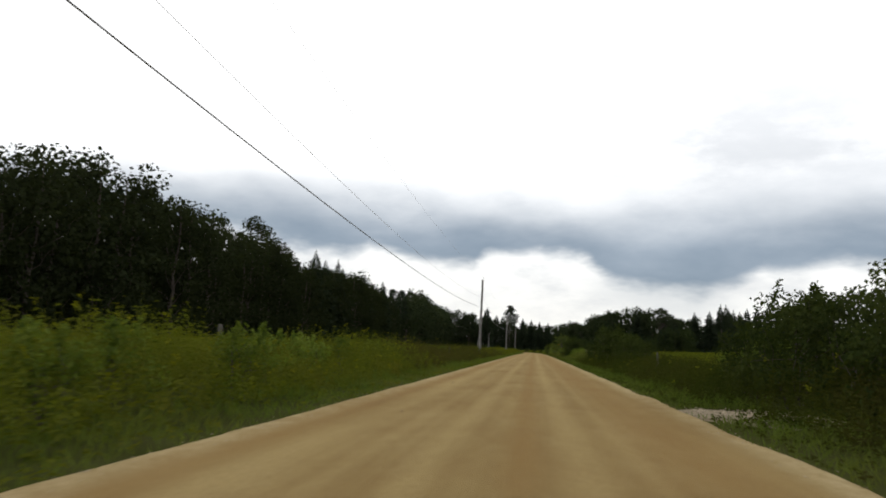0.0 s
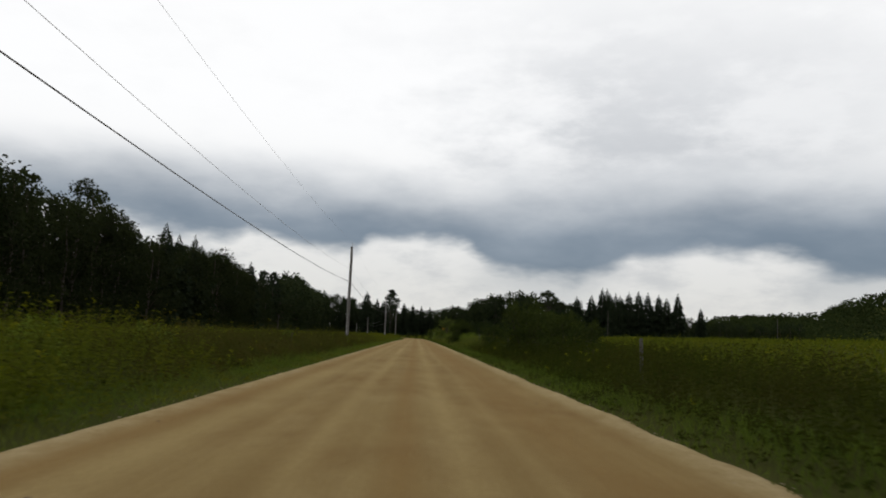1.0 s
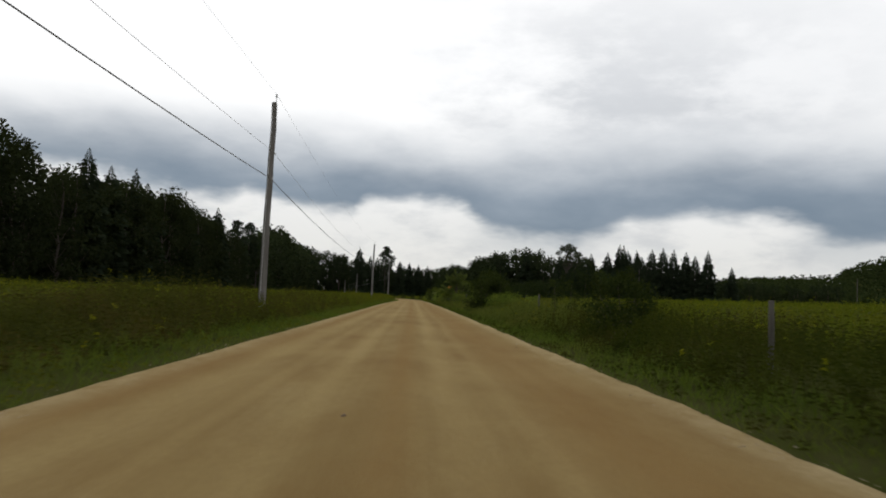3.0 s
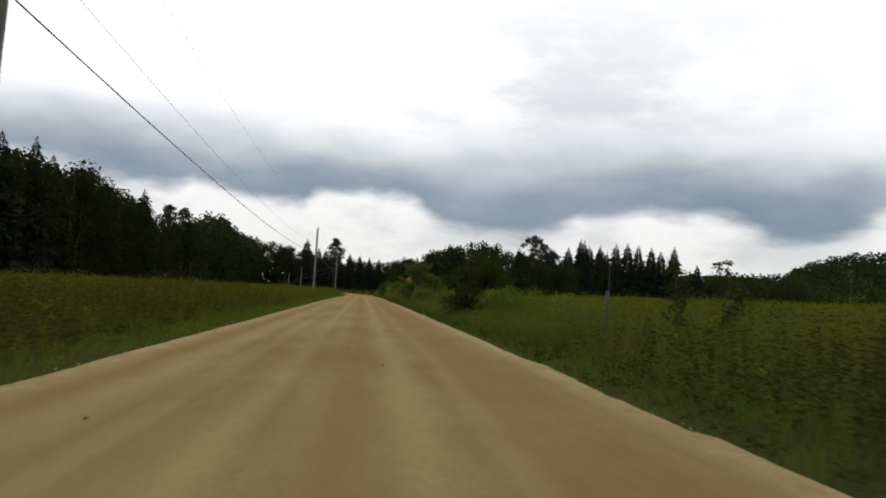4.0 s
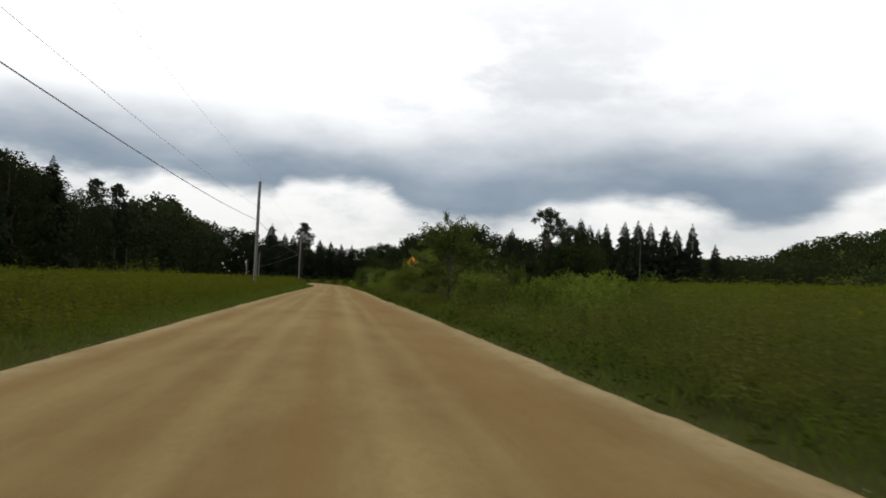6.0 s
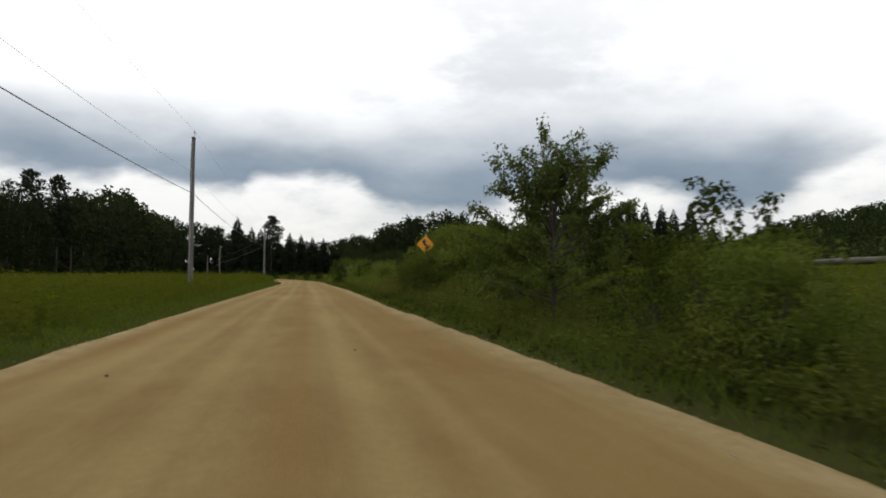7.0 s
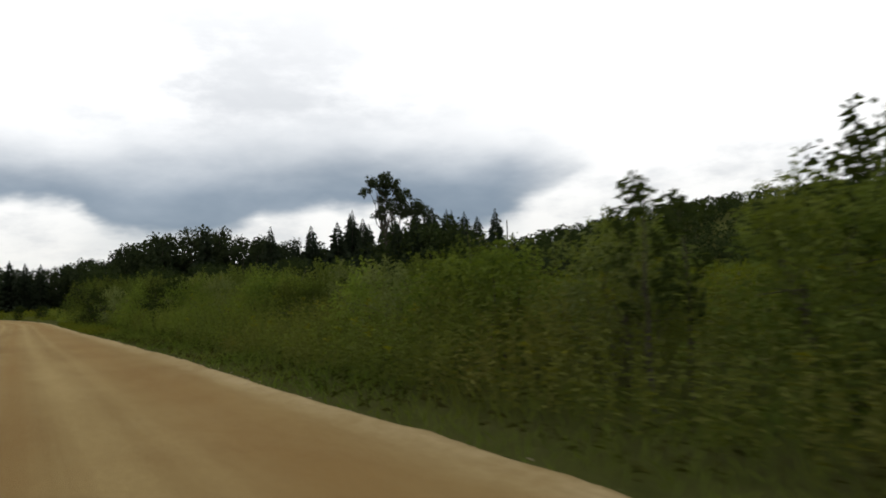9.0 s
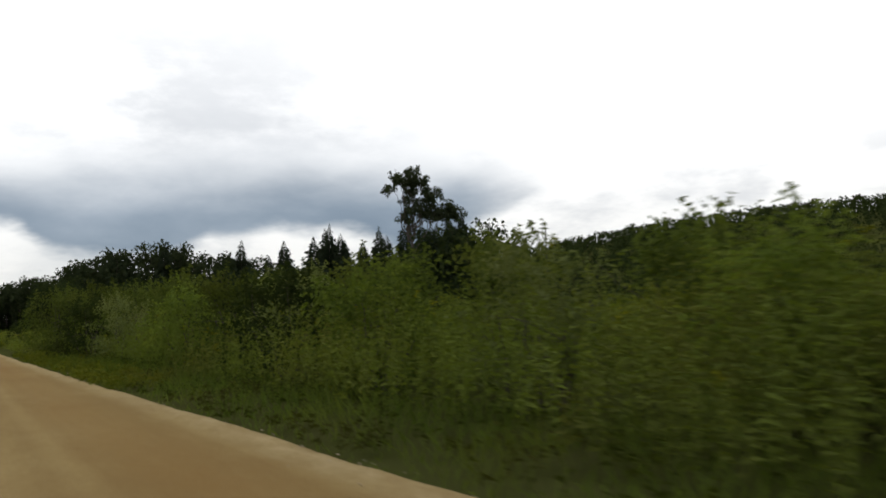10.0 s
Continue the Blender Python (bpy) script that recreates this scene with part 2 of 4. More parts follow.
SIGN_BLACK = simple("sign_black", (0.03, 0.018, 0.015), (0.06, 0.035, 0.03), 9.0, 0.5, 0.3, 0.0, None, 0.02)
STONE = simple("gravel_stone", (0.19, 0.15, 0.098), (0.34, 0.285, 0.205), 9.0, 0.9, 0.2, 0.0, None, 0.3)
APRON = simple("trodden_gravel", (0.105, 0.085, 0.052), (0.2, 0.165, 0.11), 5.0, 0.95, 0.05, 0.0, None, 0.6)
DARK_STONE = simple("dark_clod", (0.07, 0.05, 0.035), (0.14, 0.1, 0.07), 9.0, 0.95, 0.1, 0.0, None, 0.3)

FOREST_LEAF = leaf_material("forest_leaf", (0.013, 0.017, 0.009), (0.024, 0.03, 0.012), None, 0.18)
NEEDLE = leaf_material("needle", (0.013, 0.019, 0.012), (0.028, 0.037, 0.02), None, 0.08)
FAR_LEAF = leaf_material("far_leaf", (0.014, 0.02, 0.011), (0.034, 0.044, 0.019), None, 0.15)
HILL_LEAF = leaf_material("hill_leaf", (0.014, 0.022, 0.009), (0.034, 0.045, 0.015), None, 0.15)
# Elm foliage, lightened: the windscreen's haze is mixed into its colour.
HAZED_ELM_LEAF = leaf_material("hazed_elm_leaf", (0.02, 0.027, 0.015), (0.05, 0.062, 0.032), None, 0.2)
SHRUB_LEAF = leaf_material("shrub_leaf", (0.014, 0.022, 0.008), (0.040, 0.053, 0.014), (0.050, 0.054, 0.016), 0.25, 0.45)
YOUNG_LEAF = leaf_material("young_tree_leaf", (0.05, 0.068, 0.022), (0.12, 0.14, 0.046), None, 0.45)
BRIGHT_LEAF = leaf_material("bright_shrub_leaf", (0.050, 0.076, 0.018), (0.122, 0.158, 0.030), (0.160, 0.166, 0.037), 0.38, 0.6, 0.40, 0.3)
HEDGE_LEAF = leaf_material("olive_shrub_leaf", (0.036, 0.054, 0.014), (0.094, 0.116, 0.027), (0.112, 0.104, 0.028), 0.34, 0.7, 0.45, 0.38)
WILLOW_LEAF = leaf_material("willow_leaf", (0.060, 0.076, 0.030), (0.129, 0.149, 0.057), (0.150, 0.143, 0.057), 0.36, 0.6, 0.40, 0.3)
WEED_LEAF = leaf_material("weed_leaf", (0.044, 0.056, 0.009), (0.092, 0.104, 0.013), (0.092, 0.078, 0.016), 0.34, 0.55, 0.30)
WEED_UNDER = leaf_material("hedge_weed_leaf", (0.043, 0.057, 0.015), (0.096, 0.113, 0.025), (0.112, 0.098, 0.028), 0.32, 0.6, 0.35)
WEED_OLIVE = leaf_material("olive_weed_leaf", (0.026, 0.031, 0.008), (0.056, 0.058, 0.013), (0.066, 0.046, 0.018), 0.28, 0.75, 0.30)
# Brighter weed colours, east of the road from 190 m on.
WEED_BRIGHTER = leaf_material("brighter_weed_leaf", (0.060, 0.083, 0.018), (0.125, 0.153, 0.031), (0.125, 0.114, 0.034), 0.35, 0.6, 0.35)
# Darker weed copy: the windscreen's dimming on the right is put into this colour.
WEED_DIMMED = leaf_material("dimmed_weed_leaf", (0.019, 0.027, 0.006), (0.042, 0.050, 0.009), (0.038, 0.028, 0.011), 0.28, 0.65, 0.30)
WEED_PLUME = leaf_material("weed_plume", (0.1, 0.108, 0.008), (0.14, 0.138, 0.012), (0.09, 0.075, 0.018), 0.3, 0.5)
GRASS_BLADE = leaf_material("grass_blade", (0.034, 0.047, 0.009), (0.07, 0.084, 0.014), (0.09, 0.072, 0.024), 0.32, 0.5, 0.35)
VERGE_GRASS = leaf_material("verge_grass", (0.043, 0.067, 0.013), (0.090, 0.120, 0.022), (0.108, 0.094, 0.031), 0.34, 0.45, 0.35)
FIELD_GRASS = leaf_material("field_grass", (0.051, 0.069, 0.008), (0.094, 0.111, 0.013), (0.107, 0.097, 0.016), 0.35, 0.6, 0.35)

# ---- mesh helpers ----
UP = np.array((0.0, 0.0, 1.0))


def mesh_obj(name, verts, faces, mats, smooth=False, face_mats=None):
    """One object from vertex and face arrays (faces of equal length)."""
    verts, faces = np.asarray(verts, np.float32), np.asarray(faces, np.int32)
    me = bpy.data.meshes.new(name)
    n, k = faces.shape
    me.vertices.add(len(verts))
    me.vertices.foreach_set("co", verts.ravel())
    me.loops.add(n * k)
    me.loops.foreach_set("vertex_index", faces.ravel())
    me.polygons.add(n)
    me.polygons.foreach_set("loop_start", np.arange(0, n * k, k, dtype=np.int32))
    me.polygons.foreach_set("loop_total", np.full(n, k, np.int32))
    for mt in (mats if isinstance(mats, (list, tuple)) else [mats]):
        me.materials.append(mt)
    if face_mats is not None:
        me.polygons.foreach_set("material_index", np.asarray(face_mats, np.int32))
    if smooth:
        me.polygons.foreach_set("use_smooth", np.ones(n, bool))
    me.update(calc_edges=True)
    me.validate()
    return new(name, me)


def child(ob, parent, label=""):
    ob.parent = parent
    if label:
        ob["label"] = label
    return ob


def part(name, bm, material, parent, label=""):
    me = bpy.data.meshes.new(name)
    bm.to_mesh(me)
    bm.free()
    me.materials.append(material)
    return child(new(name, me), parent, label)


def quads_obj(name, q, mat):
    """One object of loose leaf-like quads, q of shape (n, 4, 3)."""
    q = np.asarray(q, np.float32)
    return mesh_obj(name, q.reshape(-1, 3), np.arange(len(q) * 4).reshape(-1, 4), mat)


def unit(v):
    return v / np.maximum(np.linalg.norm(v, axis=-1, keepdims=True), 1e-9)


def leaves(rng, p, d, length, width, droop=0.0):
    """Leaf blades from the points p along the unit directions d."""
    n = len(p)
    length, width = np.broadcast_to(length, n)[:, None], np.broadcast_to(width, n)[:, None]
    side = unit(np.cross(d, rng.normal(size=(n, 3))))
    mid = p + d * length * 0.45
    tip = p + d * length - UP * length * droop
    lift = np.cross(side, d) * width * 0.12
    return np.stack((p, mid + side * width / 2 + lift, tip, mid - side * width / 2 + lift), 1)


def ball(rng, n):
    return unit(rng.normal(size=(n, 3)))


def tube(points, radii, sides=7):
    """Vertices and quads of a tapered tube."""
    points = np.asarray(points, float)
    vs, fs = [], []
    ang = np.linspace(0, 2 * np.pi, sides, endpoint=False)
    for i, (p, r) in enumerate(zip(points, radii)):
        t = unit((points[min(i + 1, len(points) - 1)] - points[max(i - 1, 0)])[None])[0]
        a = unit(np.cross(t, (0.31, 0.95, 0.05) if abs(t[1]) < 0.9 else (1, 0, 0))[None])[0]
        b = np.cross(t, a)
        vs.append(p + r * (np.cos(ang)[:, None] * a + np.sin(ang)[:, None] * b))
        if i:
            o = (i - 1) * sides
            j = np.arange(sides)
            fs.append(np.stack((o + j, o + (j + 1) % sides, o + sides + (j + 1) % sides, o + sides + j), 1))
    return np.concatenate(vs), np.concatenate(fs)


def join(pieces):
    vs, fs, o = [], [], 0
    for v, f in pieces:
        vs.append(v)
        fs.append(f + o)
        o += len(v)
    return np.concatenate(vs), np.concatenate(fs)


def bent(rng, a, b, n=6, wobble=0.05):
    a, b = np.asarray(a, float), np.asarray(b, float)
    t = np.linspace(0, 1, n)[:, None]
    w = rng.normal(size=(n, 3)) * wobble * np.linalg.norm(b - a)
    w[0] = 0
    return a + (b - a) * t + w * np.minimum(t * 3, 1)


def thing(name, label, category, group=""):
    return tagged(new(name), label, category, group)


def place(ob, x, y, z=0.0, turn=0.0, s=1.0, sz=None):
    return Matrix.LocRotScale((x, y, z), Euler((0, 0, turn)), (s, s, sz or s))


# ---- plants ----
def blob_crown(rng, blobs, per, length, width, droop=0.25, up=0.35, inner=0.25):
    """Leaves on and in a set of uneven clumps; blobs: rows x, y, z, radius."""
    out = []
    for x, y, z, r in blobs:
        n = max(6, int(per * r * r))
        d = ball(rng, n)
        rad = r * np.where(rng.random(n) < inner, rng.uniform(0.2, 0.75, n), rng.uniform(0.78, 1.12, n))
        p = np.array((x, y, z)) + d * rad[:, None] * (1, 1, 0.78)
        way = unit(d + rng.normal(size=(n, 3)) * 0.75 + UP * up)
        s = rng.uniform(0.65, 1.3, n)
        out.append(leaves(rng, p - way * (length * s * 0.4)[:, None], way, length * s, width * s, droop))
    return np.concatenate(out)


def broadleaf(seed, h, spread, leaf, per, low=0.1, clumps=34, name="deciduous_tree", mat=None, label="", category="tree", group="trees of the forest edge", trunk_r=None):
    rng = np.random.default_rng(seed)
    top = thing(name, label, category, group)
    tr = trunk_r or h * 0.014
    lean = rng.normal(size=2) * h * 0.03
    spine = bent(rng, (0, 0, -0.3), (lean[0], lean[1], h * 0.9), 9, 0.012)
    wood = [tube(spine, np.linspace(tr, tr * 0.15, 9), 8)]
    blobs = []
    for i in range(clumps):
        f = low + (1 - low) * ((i + rng.random()) / clumps)
        env = spread * (np.sin(np.pi * min(1, 0.12 + 0.8 * (f - low) / (1 - low))) ** 0.65) * rng.uniform(0.45, 1.0)
        a = rng.uniform(0, 2 * np.pi)
        c = np.array((lean[0] * f + env * np.cos(a), lean[1] * f + env * np.sin(a), h * f * 0.95))
        r = spread * rng.uniform(0.26, 0.46)
        blobs.append((*c, r))
        if i % 2 == 0:
            k = int(np.clip((f - 0.12) * 8, 1, 7))
            wood.append(tube(bent(rng, spine[k], c, 5, 0.05), np.linspace(tr * 0.4 * (1.1 - f), tr * 0.06, 5), 5))
    if name == "sapling":
        child(mesh_obj("trunk", *wood[0], BARK, True), top)
        for w in wood[1:]:
            child(mesh_obj("branch", *w, BARK, True), top)
    else:
        child(mesh_obj("trunk", *join(wood), BARK, True), top)
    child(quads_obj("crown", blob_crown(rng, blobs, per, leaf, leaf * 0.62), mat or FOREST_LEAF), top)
    return top


def spruce(seed, h, w, layers=32, mat=None, label="dark pointed spruce standing in the tree line", name="spruce_tree", group="conifers of the tree line"):
    rng = np.random.default_rng(seed)
    top = thing(name, label, "tree", group)
    child(mesh_obj("trunk", *tube(bent(rng, (0, 0, -0.3), (0, 0, h * 0.97), 6, 0.004), np.linspace(h * 0.012, 0.02, 6), 6), BARK, True), top)
    out = []
    n = 3600
    f = 1 - rng.random(n) ** 0.8
    f = np.clip((f - rng.uniform(0, 0.02, n)), 0, 0.985)
    tier = np.floor(f * layers + rng.uniform(-0.12, 0.12, n)).astype(int)
    reach_of = rng.uniform(0.62, 1.12, layers + 3)
    saw = 1.0 - 0.38 * np.clip(f * layers - tier, 0, 1)
    reach = w * (1 - f) ** 0.78 * reach_of[tier + 1] * saw + 0.1
    a = rng.uniform(0, 2 * np.pi, n)
    reach = reach * (1 + 0.28 * np.sin(a * 3 + tier * 2.4) * rng.uniform(0.5, 1.0, n))
    rad = reach * np.where(rng.random(n) < 0.35, rng.uniform(0.1, 0.6, n), rng.uniform(0.6, 1.0, n))
    d = np.stack((np.cos(a), np.sin(a), rng.uniform(-0.5, 0.05, n)), 1)
    p = np.stack((np.cos(a) * rad * 0.75, np.sin(a) * rad * 0.75, h * (0.03 + 0.95 * f) - 0.12 * rad), 1)
    size = np.clip(reach * 0.55, 0.22, 1.5) * rng.uniform(0.7, 1.3, n)
    out.append(leaves(rng, p, unit(d + rng.normal(size=(n, 3)) * 0.25), size, size * 0.55, 0.12))
    tipn = 6
    out.append(leaves(rng, np.tile((0, 0, h * 0.955), (tipn, 1)), unit(np.tile(UP, (tipn, 1)) + rng.normal(size=(tipn, 3)) * 0.15), h * 0.03, 0.14))
    child(quads_obj("crown", np.concatenate(out), mat or NEEDLE), top)
    return top


def tiered_pine(seed, h, spread, label, name="pine_tree", bare=0.5, tiers=10, mat=None, leaf=0.95, group=""):
    """Tall pine with uneven, flat, wind-swept tiers."""
    rng = np.random.default_rng(seed)
    top = thing(name, label, "tree", group)
    spine = bent(rng, (0, 0, -0.3), (rng.normal() * 0.4, 0, h * 0.97), 8, 0.008)
    wood = [tube(spine, np.linspace(h * 0.013, 0.04, 8), 8)]
    blobs = []
    for i in range(tiers):
        f = bare + (1 - bare) * (i + 0.5) / tiers
        env = spread * min(1.0, (1.04 - f) / (1 - bare) * 1.5) ** 0.8
        for _ in range(4):
            a = rng.uniform(0, 2 * np.pi)
            reach = env * rng.uniform(0.5, 1.0)
            e = np.array((reach * np.cos(a), reach * np.sin(a), h * f * 0.97 + rng.uniform(-0.2, 0.7)))
            wood.append(tube(bent(rng, (0, 0, h * f * 0.95 - 0.4), e, 4, 0.04), np.linspace(0.09, 0.02, 4), 5))
            blobs.append((*e, spread * rng.uniform(0.15, 0.24)))
            blobs.append((e[0] * 0.6, e[1] * 0.6, e[2], spread * rng.uniform(0.15, 0.22)))
    child(mesh_obj("trunk", *join(wood), BARK, True), top)
    child(quads_obj("crown", blob_crown(rng, blobs, 17 / leaf, leaf, leaf * 0.55, 0.05, 0.4), mat or NEEDLE), top)
    return top


def shrub(seed, h, w, leaf, per, clumps, mat, name="shrub", label="leafy green roadside shrub in the tall weeds", group="roadside shrubs", airy=0.0, low=0.12):
    rng = np.random.default_rng(seed)
    top = thing(name, label, "shrub" if name == "shrub" else "tree", group)
    wood, blobs = [], []
    for i in range(9):
        a = rng.uniform(0, 2 * np.pi)
        r = w * 0.5 * rng.uniform(0.15, 0.8)
        e = (r * np.cos(a), r * np.sin(a), h * rng.uniform(0.5, 0.82))
        s = (0.15 * np.cos(a), 0.15 * np.sin(a), -0.15)
        pts = bent(rng, s, e, 6, 0.04)
        wood.append(tube(pts, np.linspace(0.012 * h, 0.004, 6), 5))
        for t in (3, 4):
            q = pts[t] + rng.normal(size=3) * w * 0.16
            wood.append(tube(bent(rng, pts[t], q, 3, 0.05), (0.008, 0.006, 0.003), 4))
        blobs.append((*e, w * rng.uniform(0.09, 0.17)))
    for i in range(clumps):
        f = low + (1 - low) * rng.random() ** 1.15
        env = w * 0.5 * (np.sin(np.pi * min(0.97, 0.18 + 0.72 * f)) ** 0.6) * rng.uniform(0.25, 1.0)
        a = rng.uniform(0, 2 * np.pi)
        blobs.append((env * np.cos(a), env * np.sin(a), h * f * 0.94, w * rng.uniform(0.1, 0.2) * (1 - airy * 0.35)))
    child(mesh_obj("stem", *join(wood), BARK, True), top)
    q = [blob_crown(rng, blobs, per, leaf, leaf * 0.55, 0.3, 0.2, 0.35)]
    # long leafy shoots that stick out of the top
    high = sorted(blobs, key=lambda v: v[2] + v[3])[-len(blobs) // 3:]
    for _ in range(int(10 + 12 * airy)):
        a = rng.uniform(0, 2 * np.pi)
        b = np.array(high[rng.integers(0, len(high))][:3])
        d = unit(np.array((np.cos(a) * 0.4, np.sin(a) * 0.4, 1.0)) + rng.normal(size=3) * 0.25)
        n = 26
        t = np.sort(rng.random(n)) * (h * rng.uniform(0.06, 0.13) + w * 0.1)
        q.append(leaves(rng, b + d * t[:, None], unit(d * 0.6 + ball(rng, n)), leaf, leaf * 0.5, 0.3))
    child(quads_obj("crown", np.concatenate(q), mat), top)
    return top


def weeds(rng, x, y, height, leaf=0.12, width=0.026, n_leaf=8, plume=0.4):
    """Stalks with narrow leaves and, on some, a plume: two quad arrays."""
    n = len(x)
    z0 = hill(x, y) - 0.05
    base = np.stack((x, y, z0), 1)
    lean = np.concatenate((rng.normal(size=(n, 2)) * 0.16, np.ones((n, 1))), 1)
    d = unit(lean)
    stem = leaves(rng, base, d, height, 0.012)
    out = [stem]
    for k in range(n_leaf):
        t = (0.25 + 0.72 * (k + rng.random(n)) / n_leaf) * height
        a = rng.uniform(0, 2 * np.pi, n)
        w = unit(np.stack((np.cos(a), np.sin(a), rng.uniform(0.1, 0.9, n)), 1))
        s = rng.uniform(0.7, 1.3, n) * (1.25 - 0.5 * k / n_leaf)
        out.append(leaves(rng, base + d * t[:, None], w, leaf * s, width * s, 0.35))
    pl = rng.random(n) < plume
    tops = (base + d * height[:, None])[pl]
    m = len(tops)
    ps = []
    for k in range(5):
        a = rng.uniform(0, 2 * np.pi, m)
        w = unit(np.stack((np.cos(a), np.sin(a), rng.uniform(0.5, 1.6, m)), 1))
        ps.append(leaves(rng, tops - UP * rng.uniform(0, 0.1, (m, 1)), w, rng.uniform(0.08, 0.17, m), 0.04, 0.4))
    return np.concatenate(out), (np.concatenate(ps) if m else np.zeros((0, 4, 3)))


def grass(rng, x, y, height, width=0.012, lean=0.45):
    n = len(x)
    d = unit(np.concatenate((rng.normal(size=(n, 2)) * lean, np.ones((n, 1))), 1))
    return leaves(rng, np.stack((x, y, hill(x, y) - 0.06), 1), d, height, width, 0.12)

# ---- ground and road ----
ROAD_MID, BEND_Y, BEND_R = -0.22, 238.0, 300.0


def across(x, y):
    """Signed distance from the road's middle line, right of it positive."""
    x, y = np.asarray(x, float), np.asarray(y, float)
    cx = ROAD_MID - BEND_R
    r = np.hypot(x - cx, y - BEND_Y) - BEND_R
    d = np.where(y < BEND_Y, x - ROAD_MID, np.where(x < cx, y - BEND_Y - BEND_R, r))
    return np.sign(d) * (np.abs(d) + 3.6 * (1 - narrowing(y, d > 0)))


def narrowing(s, east):
    """The road's half width along its line, as a share of the usual one: grass creeps in before the bend."""
    e = np.interp(s, (150, 168, 200, 215, 236, 260), (1, 0.93, 0.93, 0.83, 0.72, 0.7))
    w = np.interp(s, (150, 172, 184, 207, 224, 260), (1, 0.96, 0.92, 0.83, 0.77, 0.75))
    return np.where(east, e, w)


def hill(x, y):
    """Height of the land: flat valley floor, a field rising gently and a wooded hill to the east."""
    dx, dy = x, y - 140.0
    az, r = np.degrees(np.arctan2(dx, dy)), np.hypot(dx, dy)
    s = np.clip((r - 580) / 330, 0, 1)
    up = np.interp(az, (22, 24, 27, 30, 32, 34, 36, 38.5, 44, 50, 61, 80, 120, 150), (0, 22, 28, 29, 33, 48, 56, 61, 75, 85, 89, 84, 60, 0))
    q = np.clip((x - 12.0) / 30.0, 0, 1)
    fade = np.clip((262.0 - y) / 40.0, 0, 1) * np.clip((x + 60.0) / 40.0, 0, 1)
    return s * s * (3 - 2 * s) * up + 1.9 * q * q * (3 - 2 * q) * fade


def build_ground():
    def spread(lo, hi, mid_lo, mid_hi, step, n):
        a = np.arange(mid_lo, mid_hi + 0.01, step)
        b = mid_hi + (hi - mid_hi) * np.linspace(0, 1, n + 1)[1:] ** 2.2
        c = mid_lo - (mid_lo - lo) * np.linspace(0, 1, n + 1)[1:] ** 2.2
        return np.concatenate((c[::-1], a, b))
    xs, ys = spread(-3500, 3500, -24, 24, 0.8, 42), spread(-2500, 4500, -20, 280, 2.5, 42)
    X, Y = np.meshgrid(xs, ys)
    off = np.abs(across(X, Y))
    bump = np.array([noise.noise((x * 0.21, y * 0.21, 0.0)) for x, y in zip(X.ravel(), Y.ravel())]).reshape(X.shape)
    Z = np.where(off < 4.4, -0.09, -0.05 + bump * 0.06 - 0.12 * np.exp(-((off - 5.6) / 0.9) ** 2)) + hill(X, Y)
    i = np.arange(len(ys) - 1)[:, None] * len(xs) + np.arange(len(xs) - 1)[None]
    f = np.stack((i, i + 1, i + 1 + len(xs), i + len(xs)), -1).reshape(-1, 4)
    g = mesh_obj("ground", np.stack((X, Y, Z), -1).reshape(-1, 3), f, GROUND, True)
    tagged(g, "green meadow ground with weeds and bare soil", "ground", "", "structure")


def road_line(s):
    """Middle of the road and its rightward direction, s metres from the start."""
    a = np.clip((s - BEND_Y) / BEND_R, 0, 1.5)
    x = ROAD_MID - BEND_R * (1 - np.cos(a))
    y = np.where(s < BEND_Y, s, BEND_Y + BEND_R * np.sin(a))
    return x, y, np.cos(a), np.sin(a)


